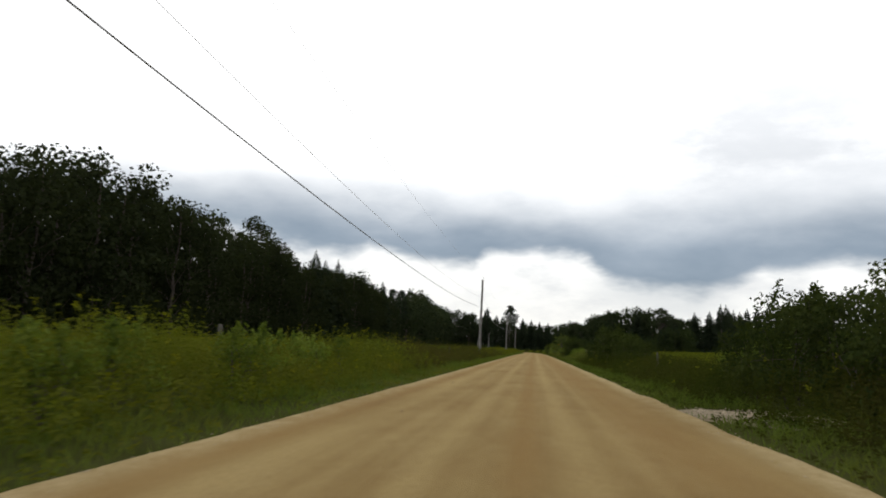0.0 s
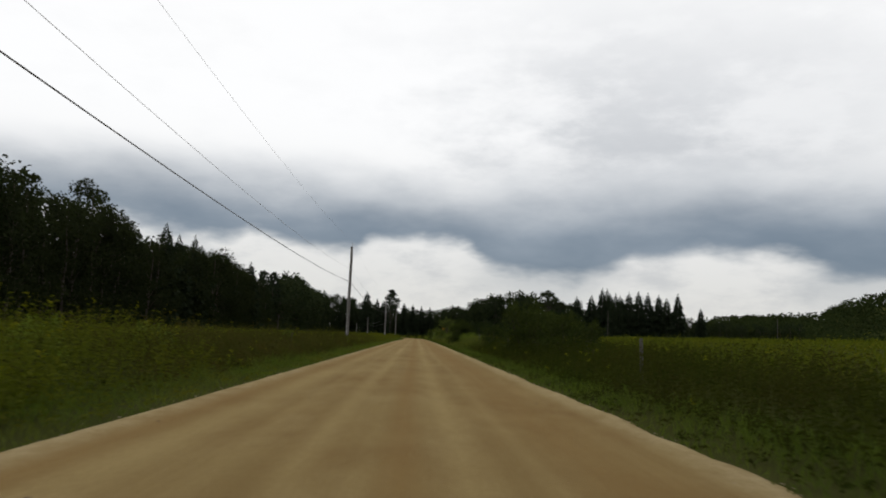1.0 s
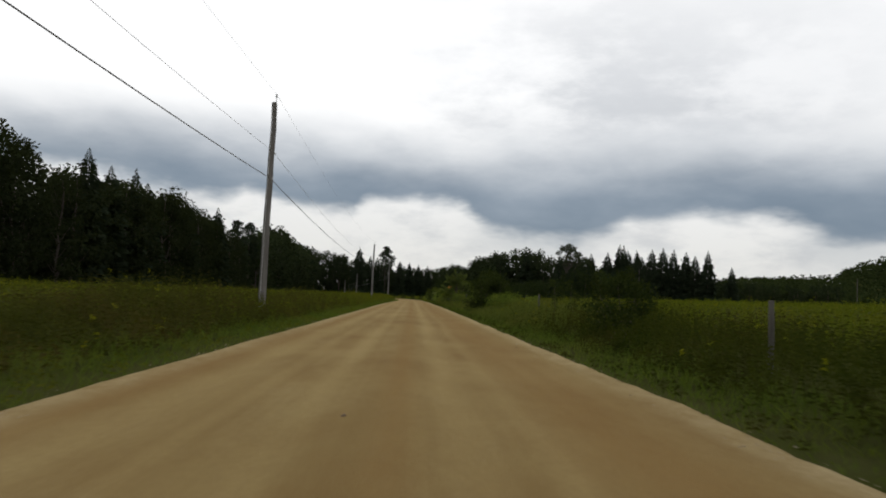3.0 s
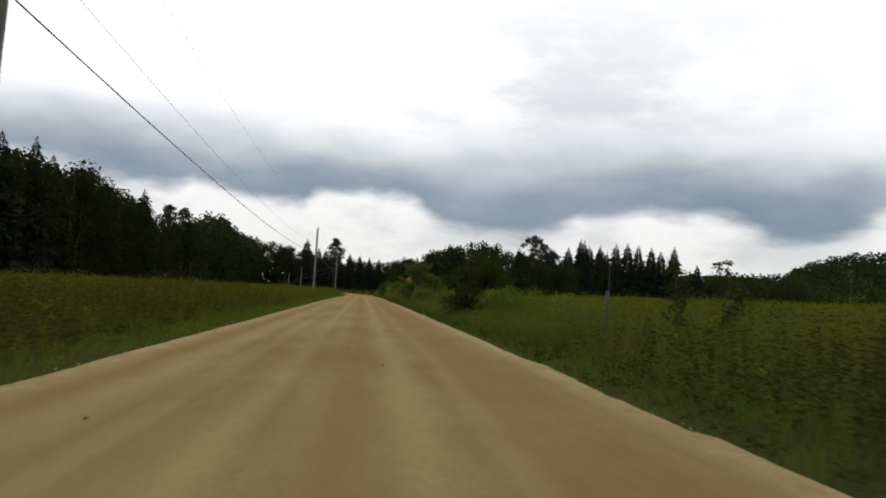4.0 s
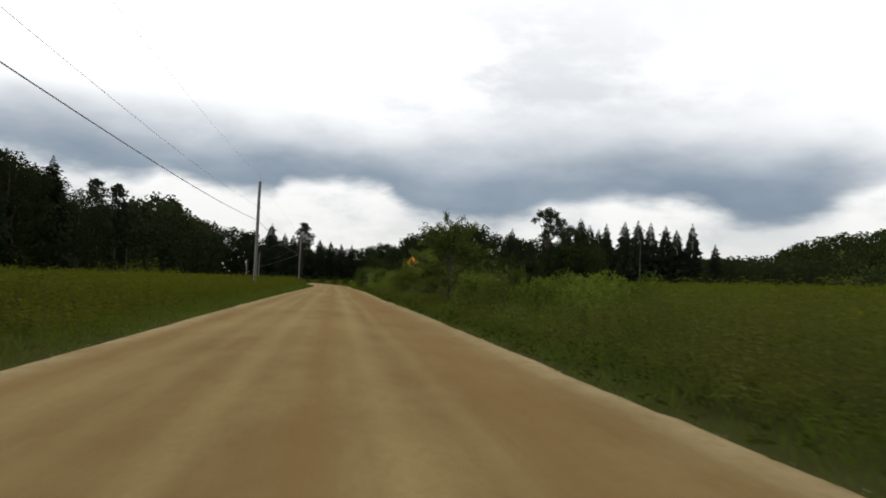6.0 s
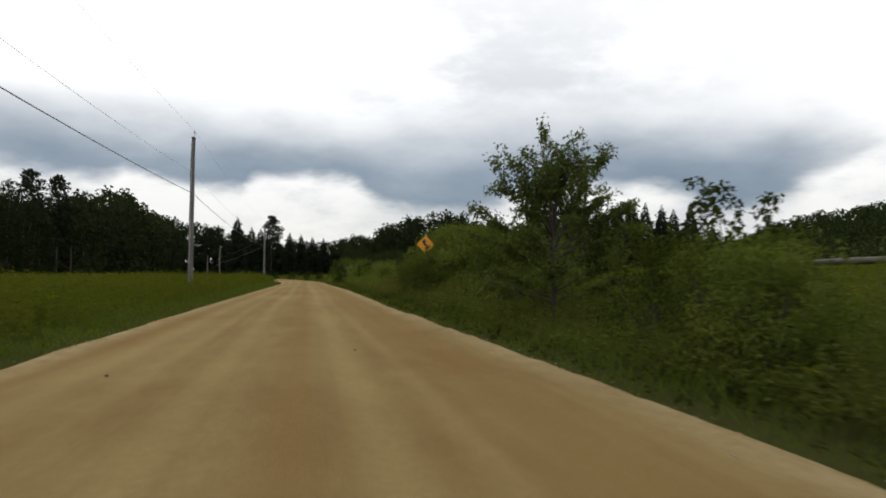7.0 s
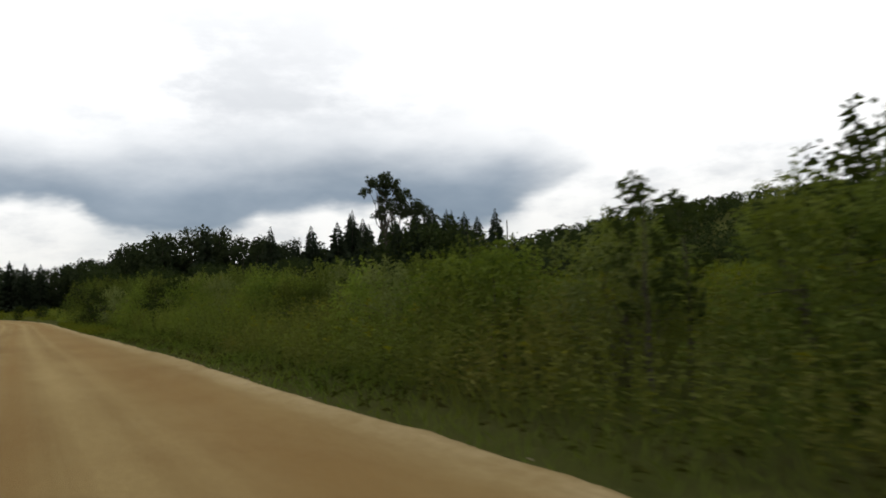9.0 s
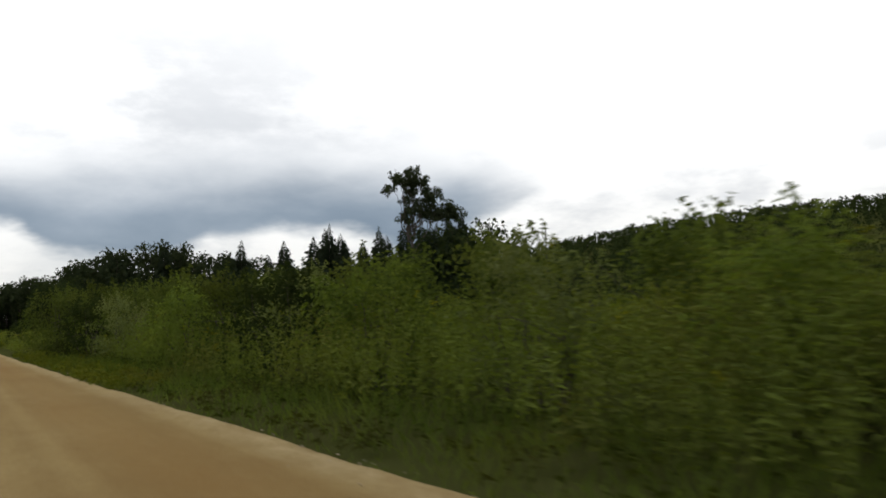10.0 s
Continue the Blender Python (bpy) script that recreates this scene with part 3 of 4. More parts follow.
def build_road():
    s = np.arange(-60, 380, 0.5)
    u = np.concatenate((np.linspace(-4.1, -3.0, 7), np.linspace(-2.8, 2.8, 29), np.linspace(3.0, 4.1, 7)))
    x, y, cx, sy = road_line(s)
    S, U = np.meshgrid(s, u, indexing="ij")
    wob = np.array([[noise.noise((q * 0.25, 3.1, 0)) + 0.6 * noise.noise((q * 1.1, 9.0, 0)), noise.noise((q * 0.25, 41.0, 0)) + 0.6 * noise.noise((q * 1.1, 77.0, 0))] for q in s])
    edge = np.clip((np.abs(U) - 2.8) / 1.3, 0, 1)
    V = U + edge * np.where(U < 0, wob[:, :1], wob[:, 1:]) * 0.22
    V = V * narrowing(S, U > 0)
    rel = np.array([noise.noise((a * 2.0, b * 0.22, 5.0)) * 0.012 + noise.noise((a * 3.0, b * 2.5, 8.0)) * 0.006 for a, b in zip(U.ravel(), S.ravel())]).reshape(U.shape)
    ruts = sum(-0.02 * np.exp(-((U - c) / 0.22) ** 2) for c in (-2.4, -0.85, 0.75, 2.2))
    berm = 0.035 * np.exp(-((np.abs(U) - 3.45) / 0.16) ** 2) * (1 + 1.2 * np.where(U < 0, wob[:, :1], wob[:, 1:]))
    Z = 0.05 * (1 - (U / 3.6) ** 2) + rel + ruts + berm
    Z = np.where(np.abs(U) > 3.6, -0.0 - (np.abs(U) - 3.6) * 0.35 + rel, Z)
    P = np.stack((x[:, None] + V * cx[:, None], y[:, None] + V * sy[:, None], Z), -1)
    n = len(u)
    i = np.arange(len(s) - 1)[:, None] * n + np.arange(n - 1)[None]
    f = np.stack((i, i + 1, i + 1 + n, i + n), -1).reshape(-1, 4)
    r = mesh_obj("road", P.reshape(-1, 3), f, ROAD, True)
    uv = r.data.uv_layers.new(name="UVMap")
    uvs = np.stack((U, S), -1).reshape(-1, 2)
    uv.data.foreach_set("uv", uvs[f.ravel()].astype(np.float32).ravel())
    tagged(r, "unpaved tan gravel road with packed wheel tracks", "road", "", "structure")


def stones(name, label, rng, x, y, z, size, mat):
    n = len(x)
    o = np.array(((1, 0, 0), (0, 1, 0), (-1, 0, 0), (0, -1, 0), (0, 0, 1), (0, 0, -1)), float)
    f = np.array(((0, 1, 4), (1, 2, 4), (2, 3, 4), (3, 0, 4), (1, 0, 5), (2, 1, 5), (3, 2, 5), (0, 3, 5)))
    v = o[None] * size[:, None, None] * rng.uniform(0.55, 1.2, (n, 6, 1)) * (1, 1, 0.6)
    a = rng.uniform(0, 6.28, n)
    c, s = np.cos(a)[:, None], np.sin(a)[:, None]
    v = np.stack((v[..., 0] * c - v[..., 1] * s, v[..., 0] * s + v[..., 1] * c, v[..., 2]), -1) + np.stack((x, y, z), 1)[:, None]
    ob = mesh_obj(name, v.reshape(-1, 3), (f[None] + np.arange(n)[:, None, None] * 6).reshape(-1, 3), mat)
    return tagged(ob, label, "gravel", "", "stuff")


build_ground()
build_road()
rg = np.random.default_rng(7)
n = 6500
side = rg.choice((-1, 1), n)
sy = rg.uniform(-5, 225, n)
sx = ROAD_MID + side * (3.46 + rg.normal(size=n) * 0.13) * narrowing(sy, side > 0)
stones("loose_gravel", "pale loose gravel along the road's edges", rg, sx, sy, np.full(n, 0.02), rg.uniform(0.006, 0.024, n) * rg.uniform(0.5, 1.0, n), STONE)
n = 36
stones("dark_clods", "small dark clods lying on the gravel road", rg, rg.uniform(-3.2, 3.0, n), rg.uniform(2, 205, n), np.full(n, 0.05), rg.uniform(0.015, 0.04, n), DARK_STONE)
n = 500
stones("gravel_apron", "pale stones lying on the field entrance", rg, rg.uniform(3.7, 6.6, n), rg.normal(size=n) * 0.8 + 18.3, np.full(n, 0.0), rg.uniform(0.01, 0.06, n), STONE)


def field_entrance():
    """Low gravel ramp from the road into the field."""
    ang = np.linspace(0, 2 * np.pi, 40, endpoint=False)
    vs, fs = [], []
    for k, (f, z) in enumerate(((0.02, 0.01), (0.5, 0.005), (0.85, -0.01), (1.0, -0.06), (1.08, -0.25))):
        wob = 1 + 0.1 * np.sin(ang * 3 + 1) + 0.06 * np.sin(ang * 7)
        vs.append(np.stack((5.0 + 2.0 * f * wob * np.cos(ang), 18.3 + 1.5 * f * wob * np.sin(ang), np.full(40, z)), 1))
        if k:
            j = np.arange(40)
            fs.append(np.stack(((k - 1) * 40 + j, k * 40 + j, k * 40 + (j + 1) % 40, (k - 1) * 40 + (j + 1) % 40), 1))
    tagged(mesh_obj("field_entrance", np.concatenate(vs), np.concatenate(fs), APRON, True), "pale gravel field entrance beside the road", "pavement", "", "structure")


field_entrance()

# ---- power line ----
POLES = ((-6.6, -0.4, 9.45), (-6.6, 93.6, 9.45), (-6.85, 187.7, 9.4), (-6.6, 264.0, 9.0), (-18.5, 311.0, 6.8), (-25.5, 347.0, 5.4))


def utility_pole(x, y, h):
    p = thing("utility_pole", "weathered grey wooden utility pole in roadside weeds", "utility pole", "poles of the power line")
    p.matrix_basis = place(p, x, y)
    rng = np.random.default_rng(int(y) + 50)
    child(mesh_obj("shaft", *tube(bent(rng, (0, 0, -0.4), (0.05, 0, h), 9, 0.0015), np.linspace(0.17, 0.115, 9), 14), POLE_WOOD, True), p)
    bm = bmesh.new()
    bmesh.ops.create_cone(bm, cap_ends=True, segments=14, radius1=0.117, radius2=0.1, depth=0.05, matrix=pose(0.05, 0, h + 0.022))
    part("pole_cap", bm, POLE_WOOD, p)
    bm = bmesh.new()
    bmesh.ops.create_cube(bm, size=1, matrix=pose(0.13, 0, h + 0.02) @ Matrix.Diagonal((0.03, 0.05, 0.5, 1)))
    bmesh.ops.bevel(bm, geom=bm.edges[:], offset=0.005, segments=1, affect="EDGES")
    pin = part("pole_top_pin", bm, STEEL, p)
    bm = bmesh.new()
    bmesh.ops.create_cube(bm, size=1, matrix=pose(0.14, 0, h - 2.24) @ Matrix.Diagonal((0.18, 0.05, 0.06, 1)))
    bracket = part("bracket", bm, STEEL, p)
    for z, px, r, holder in ((h + 0.3, 0.13, 0.06, pin), (h - 2.22, 0.13, 0.055, bracket)):
        bm = bmesh.new()
        for k, (rr, dz) in enumerate(((r, 0), (r * 0.7, 0.05), (r * 0.85, 0.09))):
            bmesh.ops.create_cone(bm, cap_ends=True, segments=12, radius1=rr, radius2=rr * 0.75, depth=0.06, matrix=pose(px, 0, z + dz))
        part("insulator", bm, PORCELAIN, holder, "pale glazed insulator")
    bm = bmesh.new()
    bmesh.ops.create_cube(bm, size=1, matrix=pose(0.13, 0, h - 3.35) @ Matrix.Diagonal((0.1, 0.14, 0.12, 1)))
    part("cable_clamp", bm, STEEL, p)
    # ground wire moulding up the shaft
    child(mesh_obj("ground_wire", *tube([(-0.05, -0.165, 0.1), (-0.03, -0.15, h * 0.5), (0.02, -0.12, h - 0.3)], (0.012, 0.012, 0.012), 5), WIRE), p)
    return p


for q in POLES:
    utility_pole(*q)


def span(name, label, height, dx, sag, r, mat):
    """One line hung over all the poles."""
    pts, rad = [], []
    for (x0, y0, h0), (x1, y1, h1) in zip(POLES, POLES[1:]):
        for i in range(25):
            t = i / 24
            if i == 0 and pts:
                continue
            pts.append((x0 + (x1 - x0) * t + dx, y0 + (y1 - y0) * t, h0 + (h1 - h0) * t + height - 4 * sag * t * (1 - t) * ((y1 - y0) / 94) ** 2))
            rad.append(r)
    first = [(pts[0][0], pts[0][1] - 60 + i * 10, pts[0][2] - 4 * sag * 0.5 * (60 - i * 10) / 94) for i in range(6)]
    ob = mesh_obj(name, *tube(first + pts, [r] * 6 + rad, 6), mat, True)
    return tagged(ob, label, "cable", "lines of the power line")


span("telephone_cable", "thick dark grey telephone cable slung between the poles", -3.35, 0.06, 0.85, 0.018, CABLE)
span("neutral_wire", "thin grey wire hung below the pole tops", -2.15, 0.12, 1.05, 0.0068, WIRE)
span("top_wire", "thin grey wire along the pole tops", 0.42, 0.13, 0.95, 0.004, WIRE)


# ---- warning sign ----
def warning_sign(x, y, z):
    s = thing("winding_road_sign", "faded orange-yellow diamond road sign with black winding arrow", "road sign")
    s.matrix_basis = Matrix.LocRotScale((x, y, 0), Euler((0, 0, radians(-4))), None)
    half, d = 0.44, 0.012

    def diamond(r, cut, y0, y1):
        bm = bmesh.new()
        outline = []
        for k in range(4):
            a = math.pi / 2 * k
            for da in (-cut, 0, cut):
                rr = r * (1 - abs(da) * 0.9) if da else r * 0.965
                outline.append((math.sin(a + da) * rr, math.cos(a + da) * rr))
        vs = [bm.verts.new((px, y0, z + pz)) for px, pz in outline]
        face = bm.faces.new(vs)
        ext = bmesh.ops.extrude_face_region(bm, geom=[face])
        for v in ext["geom"]:
            if isinstance(v, bmesh.types.BMVert):
                v.co.y = y1
        bmesh.ops.recalc_face_normals(bm, faces=bm.faces[:])
        return bm
    panel = part("panel", diamond(half, 0.07, 0, d), SIGN_YELLOW, s)

    def strip(points, w):
        bm = bmesh.new()
        rows = []
        for i, (px, pz) in enumerate(points):
            q = points[min(i + 1, len(points) - 1)]
            o = points[max(i - 1, 0)]
            t = Vector((q[0] - o[0], 0, q[1] - o[1])).normalized()
            nrm = Vector((-t.z, 0, t.x)) * w / 2
            c = Vector((px, -0.004, z + pz))
            rows.append((bm.verts.new(c + nrm), bm.verts.new(c - nrm)))
        for a, b in zip(rows, rows[1:]):
            bm.faces.new((a[0], a[1], b[1], b[0]))
        return bm
    curve = [(0.09, -0.26), (0.09, -0.15), (0.075, -0.08), (0.03, -0.04), (-0.025, -0.005), (-0.065, 0.03), (-0.075, 0.08), (-0.075, 0.12)]
    part("arrow_shaft", strip(curve, 0.115), SIGN_BLACK, panel, "black winding arrow")
    bm = bmesh.new()
    bm.faces.new([bm.verts.new((px, -0.004, z + pz)) for px, pz in ((-0.21, 0.115), (0.06, 0.115), (-0.075, 0.285))])
    part("arrow_head", bm, SIGN_BLACK, panel, "black arrow head")
    bm = bmesh.new()
    for w, dy, x0 in ((0.05, 0.004, 0.0), (0.006, 0.03, -0.022), (0.006, 0.03, 0.022)):
        bmesh.ops.create_cube(bm, size=1, matrix=pose(x0, 0.032 + dy / 2, z / 2 + 0.1) @ Matrix.Diagonal((w, dy, z + 0.8, 1)))
    part("post", bm, STEEL, s, "galvanised channel post")
    for dz in (-0.2, 0.2):
        bm = bmesh.new()
        bmesh.ops.create_cone(bm, cap_ends=True, segments=8, radius1=0.014, radius2=0.011, depth=0.012, matrix=pose(0, -0.006, z + dz, 90))
        part("bolt", bm, STEEL, panel)


warning_sign(5.7, 176.6, 2.7)


# ---- fence posts and rail ----
def fence_post(x, y, h, r=0.055):
    p = tagged(mesh_obj("fence_post", *tube([(0, 0, -0.3), (0.01, 0, h * 0.5), (0.0, 0.01, h - 0.03), (0, 0.01, h)], (r, r * 0.96, r * 0.92, r * 0.6), 9), POST_WOOD, True),
               "grey weathered wooden fence post among weeds", "fence post", "old fence posts")
    p.matrix_basis = pose(x, y, 0, 0, (y * 37) % 5 - 2, 0)


for x, y, h in ((-6.9, 62.7, 1.15), (-6.9, 16.4, 1.5), (6.6, 42.2, 1.4), (6.5, 73.7, 1.45), (6.7, 100.6, 1.6)):
    fence_post(x, y, h)


def rail_fence(x, y):
    """Remains of an old fence: two leaning posts and one loose split rail between them."""
    fn = thing("rail_fence", "old grey wooden rail fence overgrown with dark brush", "fence")
    fn.matrix_basis = place(None, x, y)
    rng = np.random.default_rng(64)
    for px, py, h, r in ((0.12, -0.1, 1.68, 0.06), (0.1, 2.4, 1.45, 0.06)):
        child(mesh_obj("post", *tube(bent(rng, (px, py, -0.3), (px + 0.03, py, h), 5, 0.006), (r, r, r * 0.96, r * 0.92, r * 0.55), 9), POST_WOOD, True), fn)
    child(mesh_obj("rail", *tube(bent(rng, (0.0, -0.12, 1.43), (0.02, 2.6, 1.39), 7, 0.004), (0.012, 0.036, 0.04, 0.037, 0.038, 0.035, 0.015), 8), RAIL_WOOD, True), fn, "pale weathered split rail")


rail_fence(5.9, 146.6)

# ---- grass, weeds ----
rw = np.random.default_rng(11)


def scatter(n, x0, x1, y0, y1, keep=3.75):
    x, y = rw.uniform(x0, x1, n), rw.uniform(y0, y1, n)
    ok = (np.abs(across(x, y)) > keep) & (np.hypot((x - 5.0) / 2.0, (y - 18.3) / 1.5) > rw.uniform(0.8, 1.05, n))
    return x[ok], y[ok]


def clumpy(x, y, f=0.35):
    return np.array([noise.noise((a * f, b * f, 2.0)) for a, b in zip(x, y)])


def build_verge():
    qs = []
    for x0, x1 in ((-6.2, -2.7), (2.3, 6.0)):
        x, y = scatter(60000, x0, x1, -2, 236, 3.45)
        off = np.abs(across(x, y)) - 3.5
        keep = rw.random(len(x)) < np.clip(0.25 + off * 1.6, 0, 1)
        x, y, off = x[keep], y[keep], off[keep]
        v = clumpy(x, y, 0.9)
        qs.append(grass(rw, x, y, (0.1 + 0.22 * np.clip(off, 0, 1.2)) * (1 + 0.9 * v) * rw.uniform(0.6, 1.3, len(x)), 0.019))
    tagged(quads_obj("verge_grass", np.concatenate(qs), VERGE_GRASS), "short green grass along the road's edge", "grass", "", "stuff")


def build_weeds():
    leaf, plume = [], []

    dark, brighter, olive, under = [], [], [], []

    def zone(n, x0, x1, y0, y1, h, pl, leaf_len=0.12, width=0.028, n_leaf=8, keep=4.6, fade_in=0.01, fade_out=0.01):
        x, y = scatter(n, x0, x1, y0, y1, keep)
        off = np.abs(across(x, y))
        v = clumpy(x, y)
        ok = rw.random(len(x)) < np.clip(0.85 + v * 0.8, 0.45, 1) * np.clip((y - y0) / fade_in, 0, 1) * np.clip((y1 - y) / fade_out, 0, 1)
        x, y, off, v = x[ok], y[ok], off[ok], v[ok]
        ramp = np.clip((off - keep) / 1.9, 0, 1)
        wave = clumpy(x, y, 0.11)
        hh = h * (0.32 + 0.68 * ramp) * (1 + 0.3 * v + 0.45 * wave) * rw.uniform(0.72, 1.12, len(x))
        a, b = weeds(rw, x, y, hh, leaf_len, width, n_leaf, pl)
        (olive if x0 < 2 and y1 == 150 else leaf if x0 < 2 or x1 > 12 else dark if y0 < 70 else under if y0 < 190 and n > 6000 else leaf if y0 < 190 else brighter).append(a)
        plume.append(b)
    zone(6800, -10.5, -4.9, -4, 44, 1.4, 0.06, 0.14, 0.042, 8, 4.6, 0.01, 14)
    zone(16500, -10.5, -4.9, 30, 150, 1.3, 0.012, 0.14, 0.042, 8, 4.6, 14, 75)
    zone(17500, -10.5, -4.9, 72, 262, 1.22, 0.03, 0.14, 0.042, 8, 4.6, 75)
    zone(8500, -24, -10, 20, 270, 1.15, 0.12, 0.2, 0.06, 6)
    zone(4500, -52, -24, 30, 330, 1.1, 0.2, 0.4, 0.13, 5)
    zone(13400, 4.5, 10, -2, 100, 1.36, 0.012, 0.12, 0.038, 9, 4.6, 0.01, 16)
    zone(21500, 4.2, 10, 84, 205, 1.42, 0.015, 0.105, 0.034, 9, 4.5, 16)
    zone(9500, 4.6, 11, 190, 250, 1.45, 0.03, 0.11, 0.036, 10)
    zone(5500, 10, 30, 10, 260, 1.15, 0.15, 0.28, 0.09, 5)
    zone(2200, 3, 9, 246, 290, 1.2, 0.15, 0.2, 0.06, 7, 4.2)
    zone(3500, -22, 4, 258, 330, 1.1, 0.15, 0.26, 0.08, 6, 4.2)
    zone(5500, 2.6, 5.4, -2, 245, 0.4, 0, 0.11, 0.036, 5, 3.8)
    zone(5500, -6.0, -2.9, -2, 245, 0.4, 0, 0.11, 0.036, 5, 3.8)
    x, y = rw.uniform(2.5, 4.0, 500), rw.uniform(216, 242, 500)
    leaf.append(weeds(rw, x, y, rw.uniform(0.15, 0.4, 500), 0.14, 0.045, 6, 0)[0])
    tagged(quads_obj("roadside_weeds", np.concatenate(leaf), WEED_LEAF), "dense tall green weeds and goldenrod beside the road", "weeds", "", "stuff")
    tagged(quads_obj("meadow_weeds", np.concatenate(olive), WEED_OLIVE), "dense olive and brownish weeds of the meadow", "weeds", "", "stuff")
    tagged(quads_obj("hedge_weeds", np.concatenate(under), WEED_UNDER), "dull green weeds and brambles at the hedge's foot", "weeds", "", "stuff")
    # right-hand weeds wear the dimmed colour, shade painted in
    tagged(quads_obj("brushy_weeds", np.concatenate(dark), WEED_DIMMED), "dense green weeds between road and field, dimming painted into the colour", "weeds", "", "stuff")
    tagged(quads_obj("lush_weeds", np.concatenate(brighter), WEED_BRIGHTER), "bright green weeds beside the road", "weeds", "", "stuff")
    tagged(quads_obj("weed_plumes", np.concatenate(plume), WEED_PLUME), "yellowish seed plumes on the tall weeds", "weeds", "", "stuff")
    x, y = scatter(26000, -14, 14, -4, 250, 4.5)
    tall = grass(rw, x, y, rw.uniform(0.45, 1.15, len(x)) * np.clip((np.abs(across(x, y)) - 3.9) / 2, 0.4, 1), 0.014, 0.22)
    x, y = scatter(30000, 13, 75, 15, 262, 6)
    field = grass(rw, x, y, rw.uniform(0.45, 0.95, len(x)) * (1 + 0.5 * clumpy(x, y, 0.12)), 0.13, 0.4)
    tagged(quads_obj("field_grass", field, FIELD_GRASS), "bright yellow-green tall grass of the rising field", "grass", "", "stuff")
    tagged(quads_obj("tall_grass", tall, GRASS_BLADE), "tall green and straw-coloured meadow grass", "grass", "", "stuff")


build_verge()
build_weeds()

# ---- roadside shrubs ----
DARK_SHRUB = "dark green leafy shrub standing in roadside weeds"
kinds = [shrub(21, 3.3, 3.0, 0.135, 380, 84, SHRUB_LEAF, label=DARK_SHRUB, low=0.04),
         shrub(22, 3.1, 2.6, 0.13, 430, 78, SHRUB_LEAF, label=DARK_SHRUB, low=0.04),
         shrub(23, 2.5, 2.8, 0.125, 420, 64, SHRUB_LEAF, label=DARK_SHRUB, airy=0.6),
         shrub(24, 2.3, 2.6, 0.102, 560, 42, BRIGHT_LEAF, label="bright green bramble thicket beside the gravel road"),
         shrub(25, 2.1, 2.9, 0.104, 520, 44, BRIGHT_LEAF, label="bright green bramble thicket beside the gravel road")]
